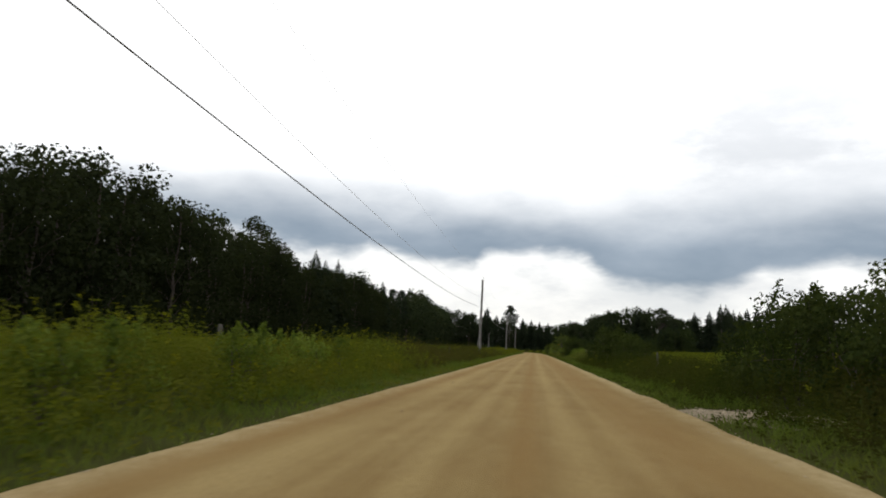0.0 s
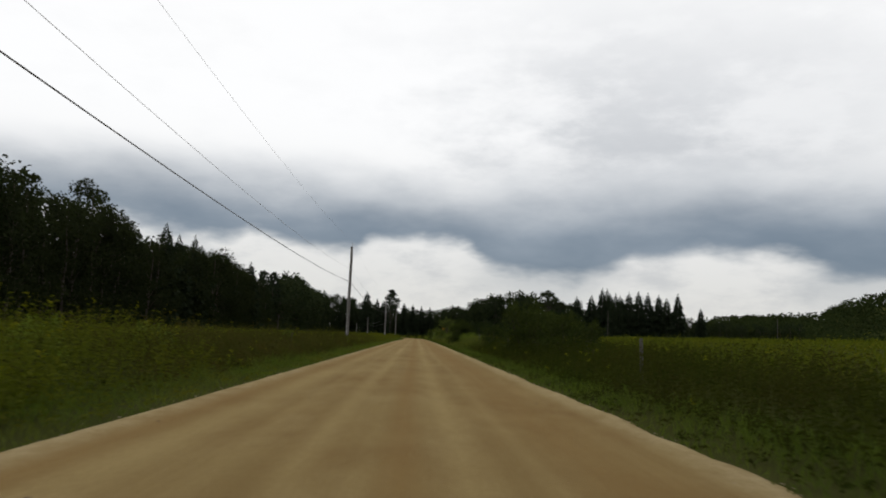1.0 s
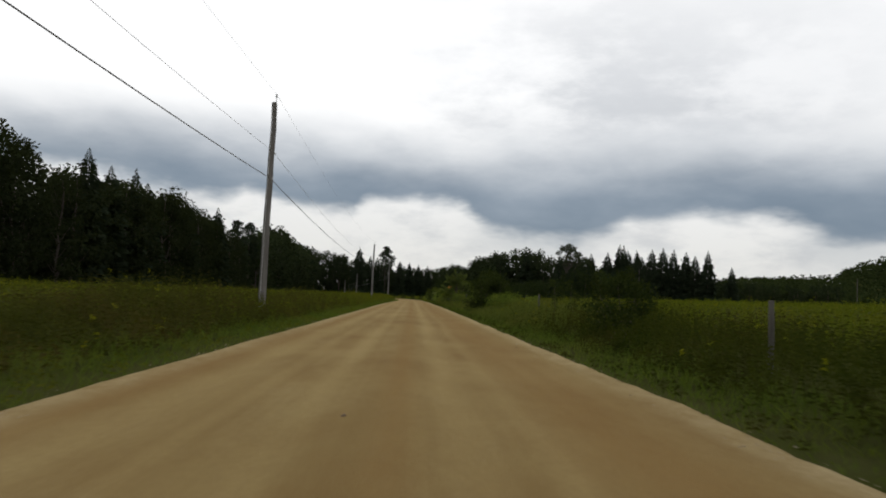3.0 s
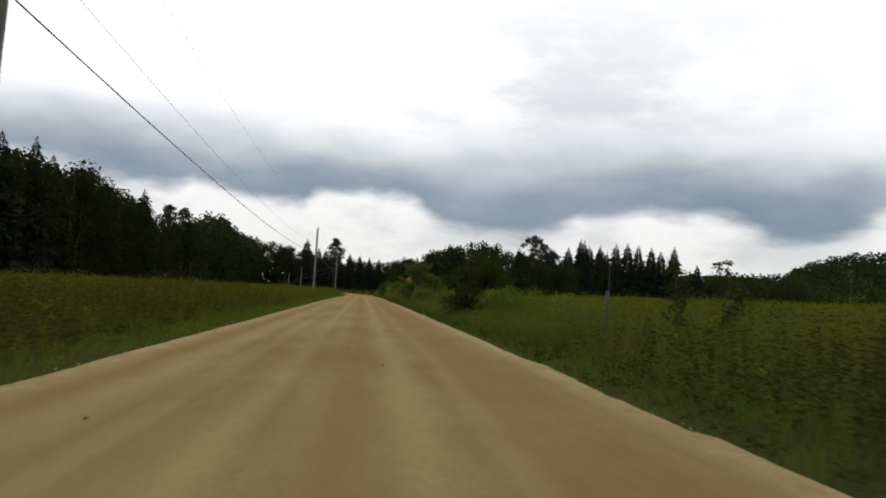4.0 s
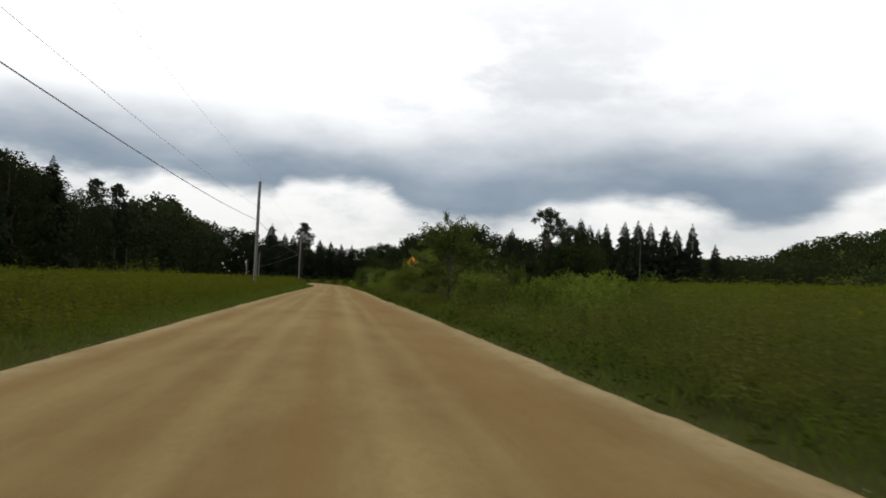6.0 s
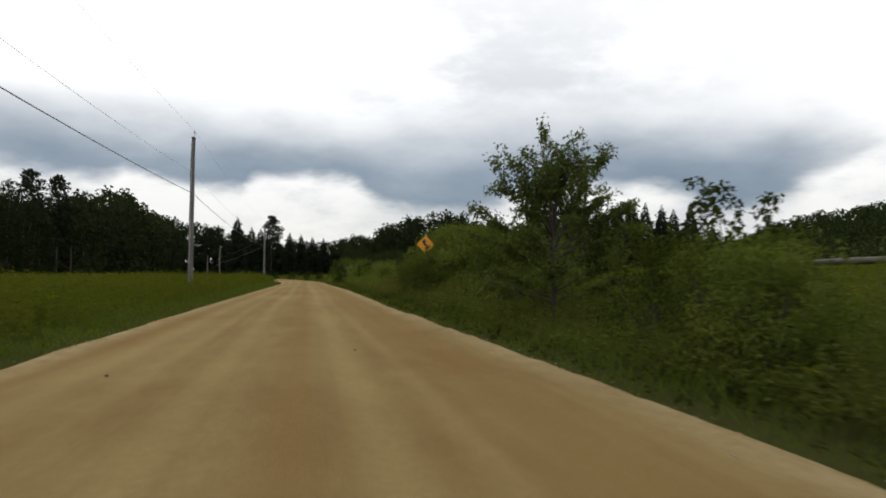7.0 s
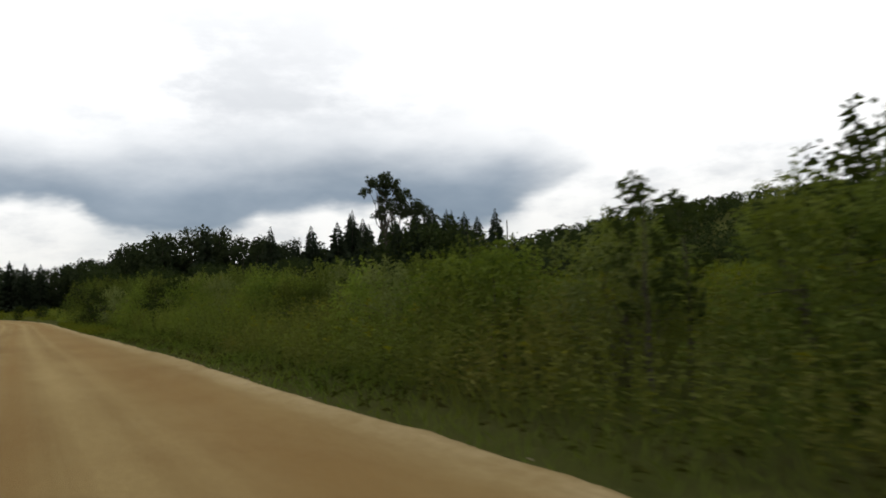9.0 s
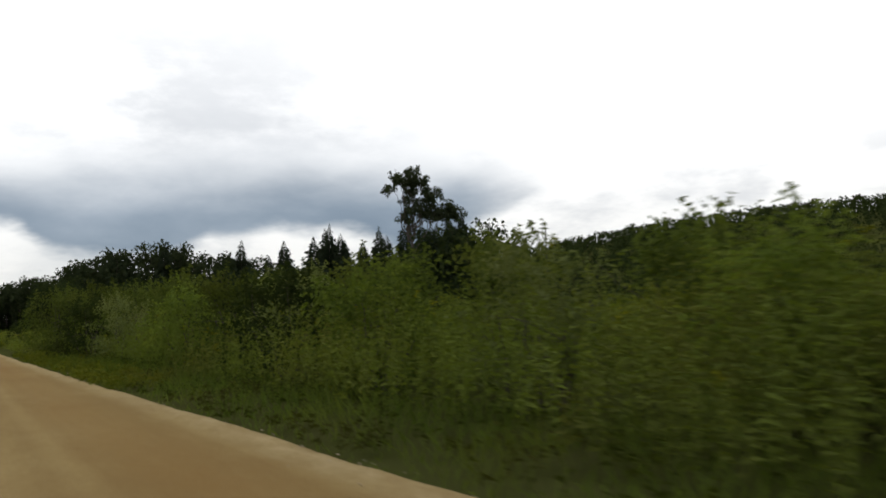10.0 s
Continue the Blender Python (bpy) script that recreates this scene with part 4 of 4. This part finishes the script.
spots = (  # kind, x, y, height
    (0, 7.4, 15.4, 3.4), (1, 7.6, 19.2, 3.25), (2, 7.2, 22.2, 3.4), (2, 7.4, 26.6, 2.6), (4, 8.7, 28.2, 2.1), (3, 8.1, 30.6, 1.8), (1, 8.4, 24.3, 3.4),
    (0, 6.4, 64.6, 3.6), (1, 6.9, 62.0, 3.1), (2, 7.2, 58.0, 2.4), (2, 7.1, 55.7, 2.6), (2, 7.4, 53.0, 2.2), (1, 7.9, 66.6, 3.2),
    (2, 6.7, 84.2, 2.4), (0, 5.7, 118.6, 3.55), (1, 6.5, 119.5, 3.1), (3, 6.2, 125.5, 1.8), 
    (6, 5.4, 147.9, 1.7), (6, 5.6, 149.3, 1.8), (7, 5.6, 145.9, 1.55), (2, 6.6, 146.4, 1.6), (7, 5.9, 152.2, 2.0), (7, 7.4, 151.0, 1.95), (7, 7.7, 154.0, 2.0), (7, 6.3, 159.3, 2.3), (9, 7.2, 163.2, 3.2), (7, 6.8, 166.6, 2.6), (7, 8.4, 166.0, 2.6),
    (9, 6.5, 169.4, 3.3), (9, 8.2, 170.2, 3.2), (6, 7.3, 171.8, 2.35), (9, 6.9, 174.6, 3.7), (7, 5.5, 179.0, 2.2), (6, 5.2, 175.2, 2.05), (7, 5.7, 175.8, 2.2), (7, 6.2, 175.9, 1.9), (7, 5.2, 173.4, 1.6), (7, 5.2, 171.2, 1.6), (9, 7.5, 177.6, 3.0), (2, 9.5, 177.2, 3.4), (9, 6.9, 179.9, 3.9), (9, 8.1, 181.3, 4.1),
    (6, 6.9, 184.6, 2.3), (2, 9.6, 184.9, 3.4), (8, 6.6, 187.4, 2.05), (7, 8.3, 189.0, 2.3), (4, 6.8, 190.6, 2.0), (6, 8.2, 192.6, 2.25), (8, 6.6, 193.6, 1.9), (3, 7.0, 196.2, 1.95), (7, 8.6, 196.4, 2.1), (6, 6.5, 199.0, 1.8),
    (8, 8.0, 199.8, 2.1), (4, 6.8, 201.8, 2.0), (7, 8.8, 203.2, 2.35), (3, 6.8, 204.4, 2.1), (6, 8.2, 206.0, 2.4), (8, 6.6, 207.6, 2.15), (7, 7.6, 209.8, 2.5), (3, 6.2, 211.6, 2.2), (6, 7.4, 213.6, 2.55), (2, 6.0, 215.2, 2.4), (8, 7.0, 217.4, 2.5),
    (6, 6.5, 219.6, 2.6), (3, 5.7, 222.6, 2.4), (7, 6.5, 225.4, 2.9), (8, 5.2, 228.4, 2.3), (6, 6.3, 231.0, 2.9), (2, 4.6, 233.0, 2.6), (7, 6.0, 238.0, 3.2), (6, 5.0, 245.0, 3.4),
    (2, 4.0, 262.0, 1.7), (2, 2.4, 275.0, 1.6), (1, 0.2, 288.0, 1.8), (2, -3.0, 300.0, 1.7), (2, -6.5, 312.0, 1.6),
    (5, -6.3, 16.2, 1.5), (5, -6.5, 9.6, 1.3), (5, -6.6, 11.8, 1.4), (5, -6.9, 19.2, 1.4), (5, -7.1, 23.4, 1.4), (5, -7.3, 29.0, 1.35), (5, -7.6, 35.5, 1.3),
    (5, -8.2, 44.0, 1.3), (5, -8.4, 71.0, 1.25), (5, 7.4, 108.0, 1.5), (3, 6.6, 110.2, 1.65), (5, 6.3, 112.8, 1.55), (4, 6.6, 115.8, 1.75), (5, 7.6, 128.5, 1.25), (5, 7.4, 141.5, 1.6), (4, 7.2, 143.5, 1.65), (3, 7.9, 146.2, 1.8), (5, 6.5, 144.6, 1.5), (4, 8.7, 144.5, 1.8), (3, 9.0, 141.2, 1.7), (5, 7.0, 138.6, 1.5))
base_h = (3.4, 3.2, 2.6, 2.3, 2.1, 1.5, 2.6, 2.8, 2.4, 3.4)
HEDGE = "olive green leafy shrub in the roadside hedge"
WILLOW = "pale green willow shrub in the roadside hedge"
LOW_BUSH = "low bright green bushy weeds beside the road"
kinds.append(shrub(26, 1.5, 1.7, 0.105, 620, 30, BRIGHT_LEAF, label=LOW_BUSH))
kinds += [shrub(27, 2.6, 2.9, 0.1, 520, 64, HEDGE_LEAF, label=HEDGE, low=0.05), shrub(28, 2.8, 2.7, 0.115, 430, 58, HEDGE_LEAF, label=HEDGE, airy=0.7, low=0.05),
          shrub(29, 2.4, 2.6, 0.088, 600, 52, WILLOW_LEAF, label=WILLOW, airy=0.8),
          shrub(30, 3.4, 2.8, 0.115, 560, 112, HEDGE_LEAF, label=HEDGE, airy=0.2, low=0.04)]
used = set()
for i, (k, x, y, h) in enumerate(spots):
    bush = copy_thing(kinds[k], Matrix()) if k in used else kinds[k]
    used.add(k)
    bush.matrix_basis = place(None, x, y, 0, i * 2.1, (h / base_h[k]) * 0.98)

# the young roadside tree with an open crown
def roadside_tree(x, y):
    """Young tree: several rising limbs, each ending in loose leafy sprays, gaps between them."""
    rng = np.random.default_rng(34)
    e = thing("young_tree", "young broadleaf tree with airy uneven crown by road", "tree")
    e.matrix_basis = place(None, x, y)
    child(mesh_obj("trunk", *tube(bent(rng, (0, 0, -0.2), (-0.1, 0, 3.9), 8, 0.012), np.linspace(0.075, 0.015, 8), 7), BARK, True), e)
    q = []
    limbs = ((-0.25, 0, 4.32), (-0.5, 0.1, 4.15), (0.15, 0.1, 4.25), (0.75, 0.1, 4.0), (-1.0, 0, 3.7), (0.5, 0.1, 4.2), (-0.75, 0.2, 3.95), (0.95, -0.2, 3.85), (-1.15, 0.1, 3.35), (1.35, 0.2, 3.25), (-1.6, -0.2, 2.6), (0.15, 0.3, 4.0), (-0.3, -0.3, 3.7), (0.7, 0.4, 3.3), (-0.7, -0.2, 2.9), (1.5, -0.1, 2.8), (0.45, -0.6, 3.4), (-0.4, 0.7, 3.3),
             (1.55, -0.3, 2.35), (-1.85, 0.3, 2.25), (1.75, 0.0, 2.9), (1.9, 0.2, 2.3), (0.9, 0.7, 2.4), (-0.9, -0.7, 2.3), (1.2, -0.5, 1.6), (-1.2, 0.5, 1.3), (0.3, 0.8, 1.7), (-0.2, -0.9, 1.5), (1.6, 0.2, 1.2), (-1.7, -0.1, 1.1))
    for ex, ey, ez in limbs:
        s = np.array((0, 0, max(0.5, ez * 0.55)))
        pts = bent(rng, s, (ex, ey, ez), 6, 0.04)
        wood = [tube(pts, np.linspace(0.028, 0.006, 6), 5)]
        for k in range(9):
            f = rng.uniform(0.3, 1.0)
            b = s + (np.array((ex, ey, ez)) - s) * f
            d = unit((np.array((ex, ey, 0.7 * abs(ez - s[2]))) + rng.normal(size=3) * 0.55)[None])[0]
            n = 70
            r = rng.uniform(0.35, 0.62)
            t = np.sort(rng.random(n)) * r
            p = b + d * t[:, None] + ball(rng, n) * rng.uniform(0.02, 0.17, (n, 1))
            wood.append(tube([b, b + d * r], (0.005, 0.002), 3))
            q.append(leaves(rng, p, unit(d * 0.5 + ball(rng, n) - UP * 0.2), rng.uniform(0.07, 0.125, n), rng.uniform(0.034, 0.06, n), 0.3))
        child(mesh_obj("branch", *join(wood), BARK, True), e)
    child(quads_obj("crown", np.concatenate(q), YOUNG_LEAF), e)


roadside_tree(5.5, 156.4)
for seed, x, y, h in ((35, 6.7, 95.7, 2.35), (36, 7.2, 94.4, 2.3), (37, 5.95, 150.9, 2.9), (38, 6.45, 151.2, 2.85), (39, 7.3, 151.2, 2.75), (40, 5.8, 186.0, 2.5), (45, 6.6, 186.2, 2.35)):
    broadleaf(seed, h, 0.36, 0.1, 1300, 0.4, 18, "sapling", SHRUB_LEAF, "thin sapling with sparse leaves above the weeds", "tree", "saplings by the field", 0.03).matrix_basis = place(None, x, y)

# ---- forest on the west side ----
rf = np.random.default_rng(5)
EDGE = "dark broadleaf tree at the forest edge"
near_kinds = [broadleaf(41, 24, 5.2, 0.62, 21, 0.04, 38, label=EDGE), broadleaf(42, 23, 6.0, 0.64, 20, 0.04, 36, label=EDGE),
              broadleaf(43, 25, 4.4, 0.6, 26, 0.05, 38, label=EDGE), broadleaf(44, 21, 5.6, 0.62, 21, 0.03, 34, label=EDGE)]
far_kinds = [broadleaf(51, 22, 5.6, 1.2, 9.5, 0.03, 30, mat=FAR_LEAF, label="dark broadleaf tree in the distant tree line", group="trees of the distant tree line"),
             broadleaf(52, 23, 5.0, 1.2, 9.5, 0.03, 30, mat=FAR_LEAF, label="dark broadleaf tree in the distant tree line", group="trees of the distant tree line")]
copse = [broadleaf(55, 7.5, 3.4, 0.34, 62, 0.02, 30, mat=HILL_LEAF, label="low green broadleaf tree in the brush beyond the bend", group="low trees beyond the bend"),
         broadleaf(56, 6.8, 3.8, 0.34, 62, 0.02, 30, mat=HILL_LEAF, label="low green broadleaf tree in the brush beyond the bend", group="low trees beyond the bend")]
firs = [spruce(61, 24, 6.8), spruce(62, 21, 5.2, 26), spruce(63, 26, 5.8, 34)]
started = set()


def put(kind, x, y, h, base):
    m = place(None, x, y, float(hill(np.float64(x), np.float64(y))), rf.uniform(0, 6.28), h / base * rf.uniform(0.92, 1.12), h / base)
    if kind.name not in started:
        started.add(kind.name)
        kind.matrix_basis = m
    else:
        c = copy_thing(kind, m)
        c.matrix_basis = m


NEAR_H, FAR_H, FIR_H = (24, 23, 25, 21), (22, 23), (24, 21, 26)
def skyline(y):
    """Height of the forest edge along the road."""
    return float(np.interp(y, (30, 78, 90, 104, 116, 124, 145, 170, 182, 200, 212, 230, 259, 286, 304, 313, 335, 350, 360, 370, 383, 398, 419, 442, 460, 500, 530),
                           (20.5, 21.5, 23.2, 24.8, 24.8, 23, 22.6, 23, 20.5, 20.5, 20.5, 22.5, 22.5, 22.3, 19.2, 16.8, 17.3, 18.3, 20.2, 19.2, 20.3, 23.5, 28, 29.5, 24.5, 25, 26)))


y = 30.0
while y < 330:
    for row, x in enumerate((-59.5, -67.0)):
        k = int(rf.integers(0, 4 if row == 0 else 2))
        put((far_kinds if row else near_kinds)[k], x + rf.normal() * 1.3, y + rf.normal() * 1.0 + row * 3, skyline(y) + rf.normal() * 1.0 + row * 0.3, (FAR_H if row else NEAR_H)[k])
    y += rf.uniform(5.2, 7.2)
while y < 520:
    for row, x in enumerate((-62.0, -70.0)):
        k = int(rf.integers(0, 2))
        put(far_kinds[k], x + rf.normal() * 1.5, y + row * 4, skyline(y) + rf.normal() * 1.3 + row, FAR_H[k])
    y += rf.uniform(6.5, 8.5)
# the wood closes behind the bend and runs on to the east
belt = ((-62, 520, 26), (-46, 528, 24), (-30, 545, 21), (-12, 570, 19.5), (4, 580, 20), (22, 560, 20.5), (36, 510, 22.5), (48, 470, 26.8), (60, 470, 28.3),
        (74, 450, 24.3), (90, 470, 24.5), (112, 455, 21.5), (130, 405, 15), (150, 400, 14), (170, 398, 14), (195, 395, 14))
for (x0, y0, h0), (x1, y1, h1) in zip(belt, belt[1:]):
    m = max(2, int(math.hypot(x1 - x0, y1 - y0) / 5.5))
    for i in range(m):
        t = (i + rf.random() * 0.6) / m
        for row in range(2):
            k = int(rf.integers(0, 2))
            put(far_kinds[k], x0 + (x1 - x0) * t + rf.normal() * 1.5, y0 + (y1 - y0) * t + row * 8, (h0 + (h1 - h0) * t) * rf.uniform(0.86, 1.06), FAR_H[k])
for k, x, y, h in ((0, -58.5, 196.5, 25.4), (1, -59.0, 208, 24.0), (2, -58.5, 219.5, 25.6), (1, -60.0, 231, 24.0), (1, -59, 258, 23), (0, -58, 285, 24.8), (0, -32.3, 512, 28.6), (1, -26, 516, 24), (1, -22, 519, 23.5),
                   (1, -9, 552, 23.5), (0, -3, 556, 23), (1, 3, 560, 22), (1, 9, 562, 21.5), (2, 94.5, 408, 29.5), (0, 99, 410, 27), (1, 104, 405, 24),
                   (2, 92, 372, 24.5), (0, 97, 368, 25), (0, 101, 366, 25.5), (2, 105, 365, 25), (0, 109, 362, 24), (1, 112, 360, 22.5), (2, 116, 357, 24.5), (1, 132, 372, 19),
                   (0, 59.4, 462, 28), (2, 65.5, 401, 23.4), (1, 83, 415, 25), (2, 102, 428, 30.7), (0, 109, 428, 27), (1, 72, 398, 19), (1, 45.4, 268.5, 11.6), (0, 48.0, 270, 12.4), (2, 42.4, 267.5, 10.8), (1, 51.0, 274, 11.8), (0, 39.5, 272, 10.0), (1, 44.0, 266, 10.4), (2, 74.4, 309, 17.6), (1, 77.4, 311, 15.4), (1, 88.5, 406, 25.4), (0, 43.6, 270.0, 10.6), (2, 46.9, 271.2, 12.4)):
    put(firs[k], x, y, h, FIR_H[k])

for i in range(19):
    x = 8.5 + i * 2.1
    put(copse[i % 2], x + rf.normal() * 0.8, 281 + 0.35 * x + rf.normal() * 4, (5.6 + 0.045 * x) * rf.uniform(0.85, 1.06), (7.9, 7.2)[i % 2])

for k, x, y, h in ((0, 43.0, 266.5, 10.6), (1, 47.5, 268.0, 11.2), (0, 51.5, 271.0, 10.2), (1, 44.8, 269.0, 9.4)):
    put(copse[k], x, y, h, (7.9, 7.2)[k])

# single trees that stand out
tall = broadleaf(71, 29, 4.6, 0.62, 45, 0.2, 30, name="tall_tree", label="tall broadleaf tree rising above the forest edge", group="")
tall.matrix_basis = place(None, -62.9, 165.1)
pine = tiered_pine(72, 31.9, 6.6, "lone tall pine with ragged tiered crown", mat=NEEDLE, bare=0.5, tiers=13)
pine.matrix_basis = place(None, -18.3, 552.8)
for seed, x, y, h in ((73, -61, 325, 24.6), (74, -60.5, 341, 25.2)):
    tiered_pine(seed, h, 4.6, "ragged pine rising above the forest edge").matrix_basis = place(None, x, y)


def vase_tree(x, y, h):
    """Old elm-like tree: bare leaning trunk, one high umbrella of leaves and a lower clump."""
    rng = np.random.default_rng(81)
    e = thing("elm_tree", "lone old tree with bare trunk and umbrella crown", "tree")
    e.matrix_basis = place(None, x, y)
    child(mesh_obj("trunk", *tube(bent(rng, (0, 0, -0.3), (-0.6, 0, h * 0.62), 7, 0.01), np.linspace(0.3, 0.14, 7), 9), BARK, True), e)
    blobs = []
    fork = np.array((-0.6, 0, h * 0.6))
    # the high dome, its drooping side, the inner mass, a hanging tuft and the second, lower dome
    ends = [(-2.8, 0.3, 15.2), (-2.3, -0.4, 16.1), (-1.5, 0.5, 16.8), (-0.5, -0.5, 17.1), (0.5, 0.4, 17.0), (-1.0, 0.0, 16.0), (0.1, 0.2, 16.1), (1.0, -0.3, 16.1), (1.8, 0.3, 15.5), (2.5, -0.3, 15.2),
            (0.2, 0.5, 15.2), (1.3, -0.5, 14.4), (2.2, 0.4, 14.2), (0.4, -0.2, 13.7), (1.8, 0.3, 13.1), (-0.3, 0.4, 14.2), (-0.6, -0.2, 12.8), (-0.8, 0.1, 11.9), (1.0, 0.2, 12.6),
            (3.3, 0.4, 13.3), (4.2, -0.4, 13.6), (5.1, 0.3, 13.1), (5.5, -0.2, 12.5), (3.0, -0.3, 12.5), (4.3, 0.3, 12.5), (2.4, 0.2, 12.2)]
    for ex, ey, ez in ends:
        c = np.array((ex, ey * 1.4, ez * h / 17.5))
        root = fork + (0.3 * np.sign(ex), 0, rng.uniform(-1.4, 0.4)) if ex < 2.9 else fork + (0.2, 0, -2.6 + rng.uniform(-0.8, 0))
        child(mesh_obj("branch", *tube(bent(rng, root, c, 6, 0.06), np.linspace(0.075, 0.015, 6), 5), BARK, True), e)
        blobs.append((*c, rng.uniform(0.5, 0.85)))
        out = unit(np.array((ex - 0.5, ey, 0.0)) + rng.normal(size=3) * 0.3)
        for k in range(7):  # sprays that arch outward and droop
            f = rng.uniform(0.2, 1.0)
            blobs.append((*(c + out * f * 0.75 + rng.normal(size=3) * (0.3, 0.5, 0.22) - UP * 0.5 * f * f), rng.uniform(0.2, 0.42)))
    child(quads_obj("crown", blob_crown(rng, blobs, 230, 0.34, 0.17, 0.35, 0.0), HAZED_ELM_LEAF), e)


vase_tree(43.6, 272.9, 17.5)


# ---- woods on the hill ----
def hill_woods():
    rng = np.random.default_rng(91)
    out = []
    n = 2300
    az, r = np.radians(rng.uniform(23, 82, n)), rng.uniform(560, 930, n)
    x, y = r * np.sin(az), 140 + r * np.cos(az)
    z = hill(x, y)
    for i in range(n):
        h, w = rng.uniform(9, 15), rng.uniform(4.5, 7.5)
        m = 56
        d = ball(rng, m)
        p = np.array((x[i], y[i], z[i] + h * 0.46)) + d * (w, w, h * 0.54) * rng.uniform(0.72, 1.0, (m, 1))
        out.append(leaves(rng, p, unit(d + rng.normal(size=(m, 3)) * 0.5 + UP * 0.2), rng.uniform(2.0, 3.3, m), rng.uniform(1.7, 2.7, m), 0.2))
    tagged(quads_obj("hillside_woods", np.concatenate(out), HILL_LEAF), "green wooded hillside beyond the fields", "woods", "", "stuff")
    out = []
    n = 1300
    x, y = rng.uniform(-115, -70, n), rng.uniform(18, 575, n)
    bx, by = [b[0] for b in belt], [b[1] for b in belt]
    x2 = rng.uniform(-80, 200, 420)
    y2 = np.interp(x2, bx, by) + rng.uniform(9, 34, 420)
    low = np.concatenate((np.ones(n), np.interp(x2, bx, [b[2] / 26 for b in belt])))
    x, y, n = np.concatenate((x, x2)), np.concatenate((y, y2)), n + 420
    for i in range(n):
        m = 37
        d = ball(rng, m)
        h, w = rng.uniform(15, 19.5) * low[i], rng.uniform(3.4, 4.8)
        p = np.array((x[i], y[i], h * 0.48)) + d * (w, w, h * 0.5) * rng.uniform(0.75, 1.02, (m, 1))
        out.append(leaves(rng, p, unit(d + rng.normal(size=(m, 3)) * 0.5), rng.uniform(1.6, 2.8, m), rng.uniform(1.2, 2.0, m), 0.1))
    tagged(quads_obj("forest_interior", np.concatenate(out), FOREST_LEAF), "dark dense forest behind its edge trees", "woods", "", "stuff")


hill_woods()


# distant field poles
def field_pole(x, y, h):
    p = tagged(mesh_obj("field_pole", *tube([(0, 0, -0.3), (0, 0, h * 0.5), (0, 0, h)], (0.11, 0.1, 0.08), 8), POST_WOOD, True), "grey wooden pole standing in the far field", "pole", "far field poles")
    p.matrix_basis = place(None, x, y, float(hill(x, y)))


field_pole(64.0, 274.5, 11.6)
field_pole(98.0, 225.0, 7.5)
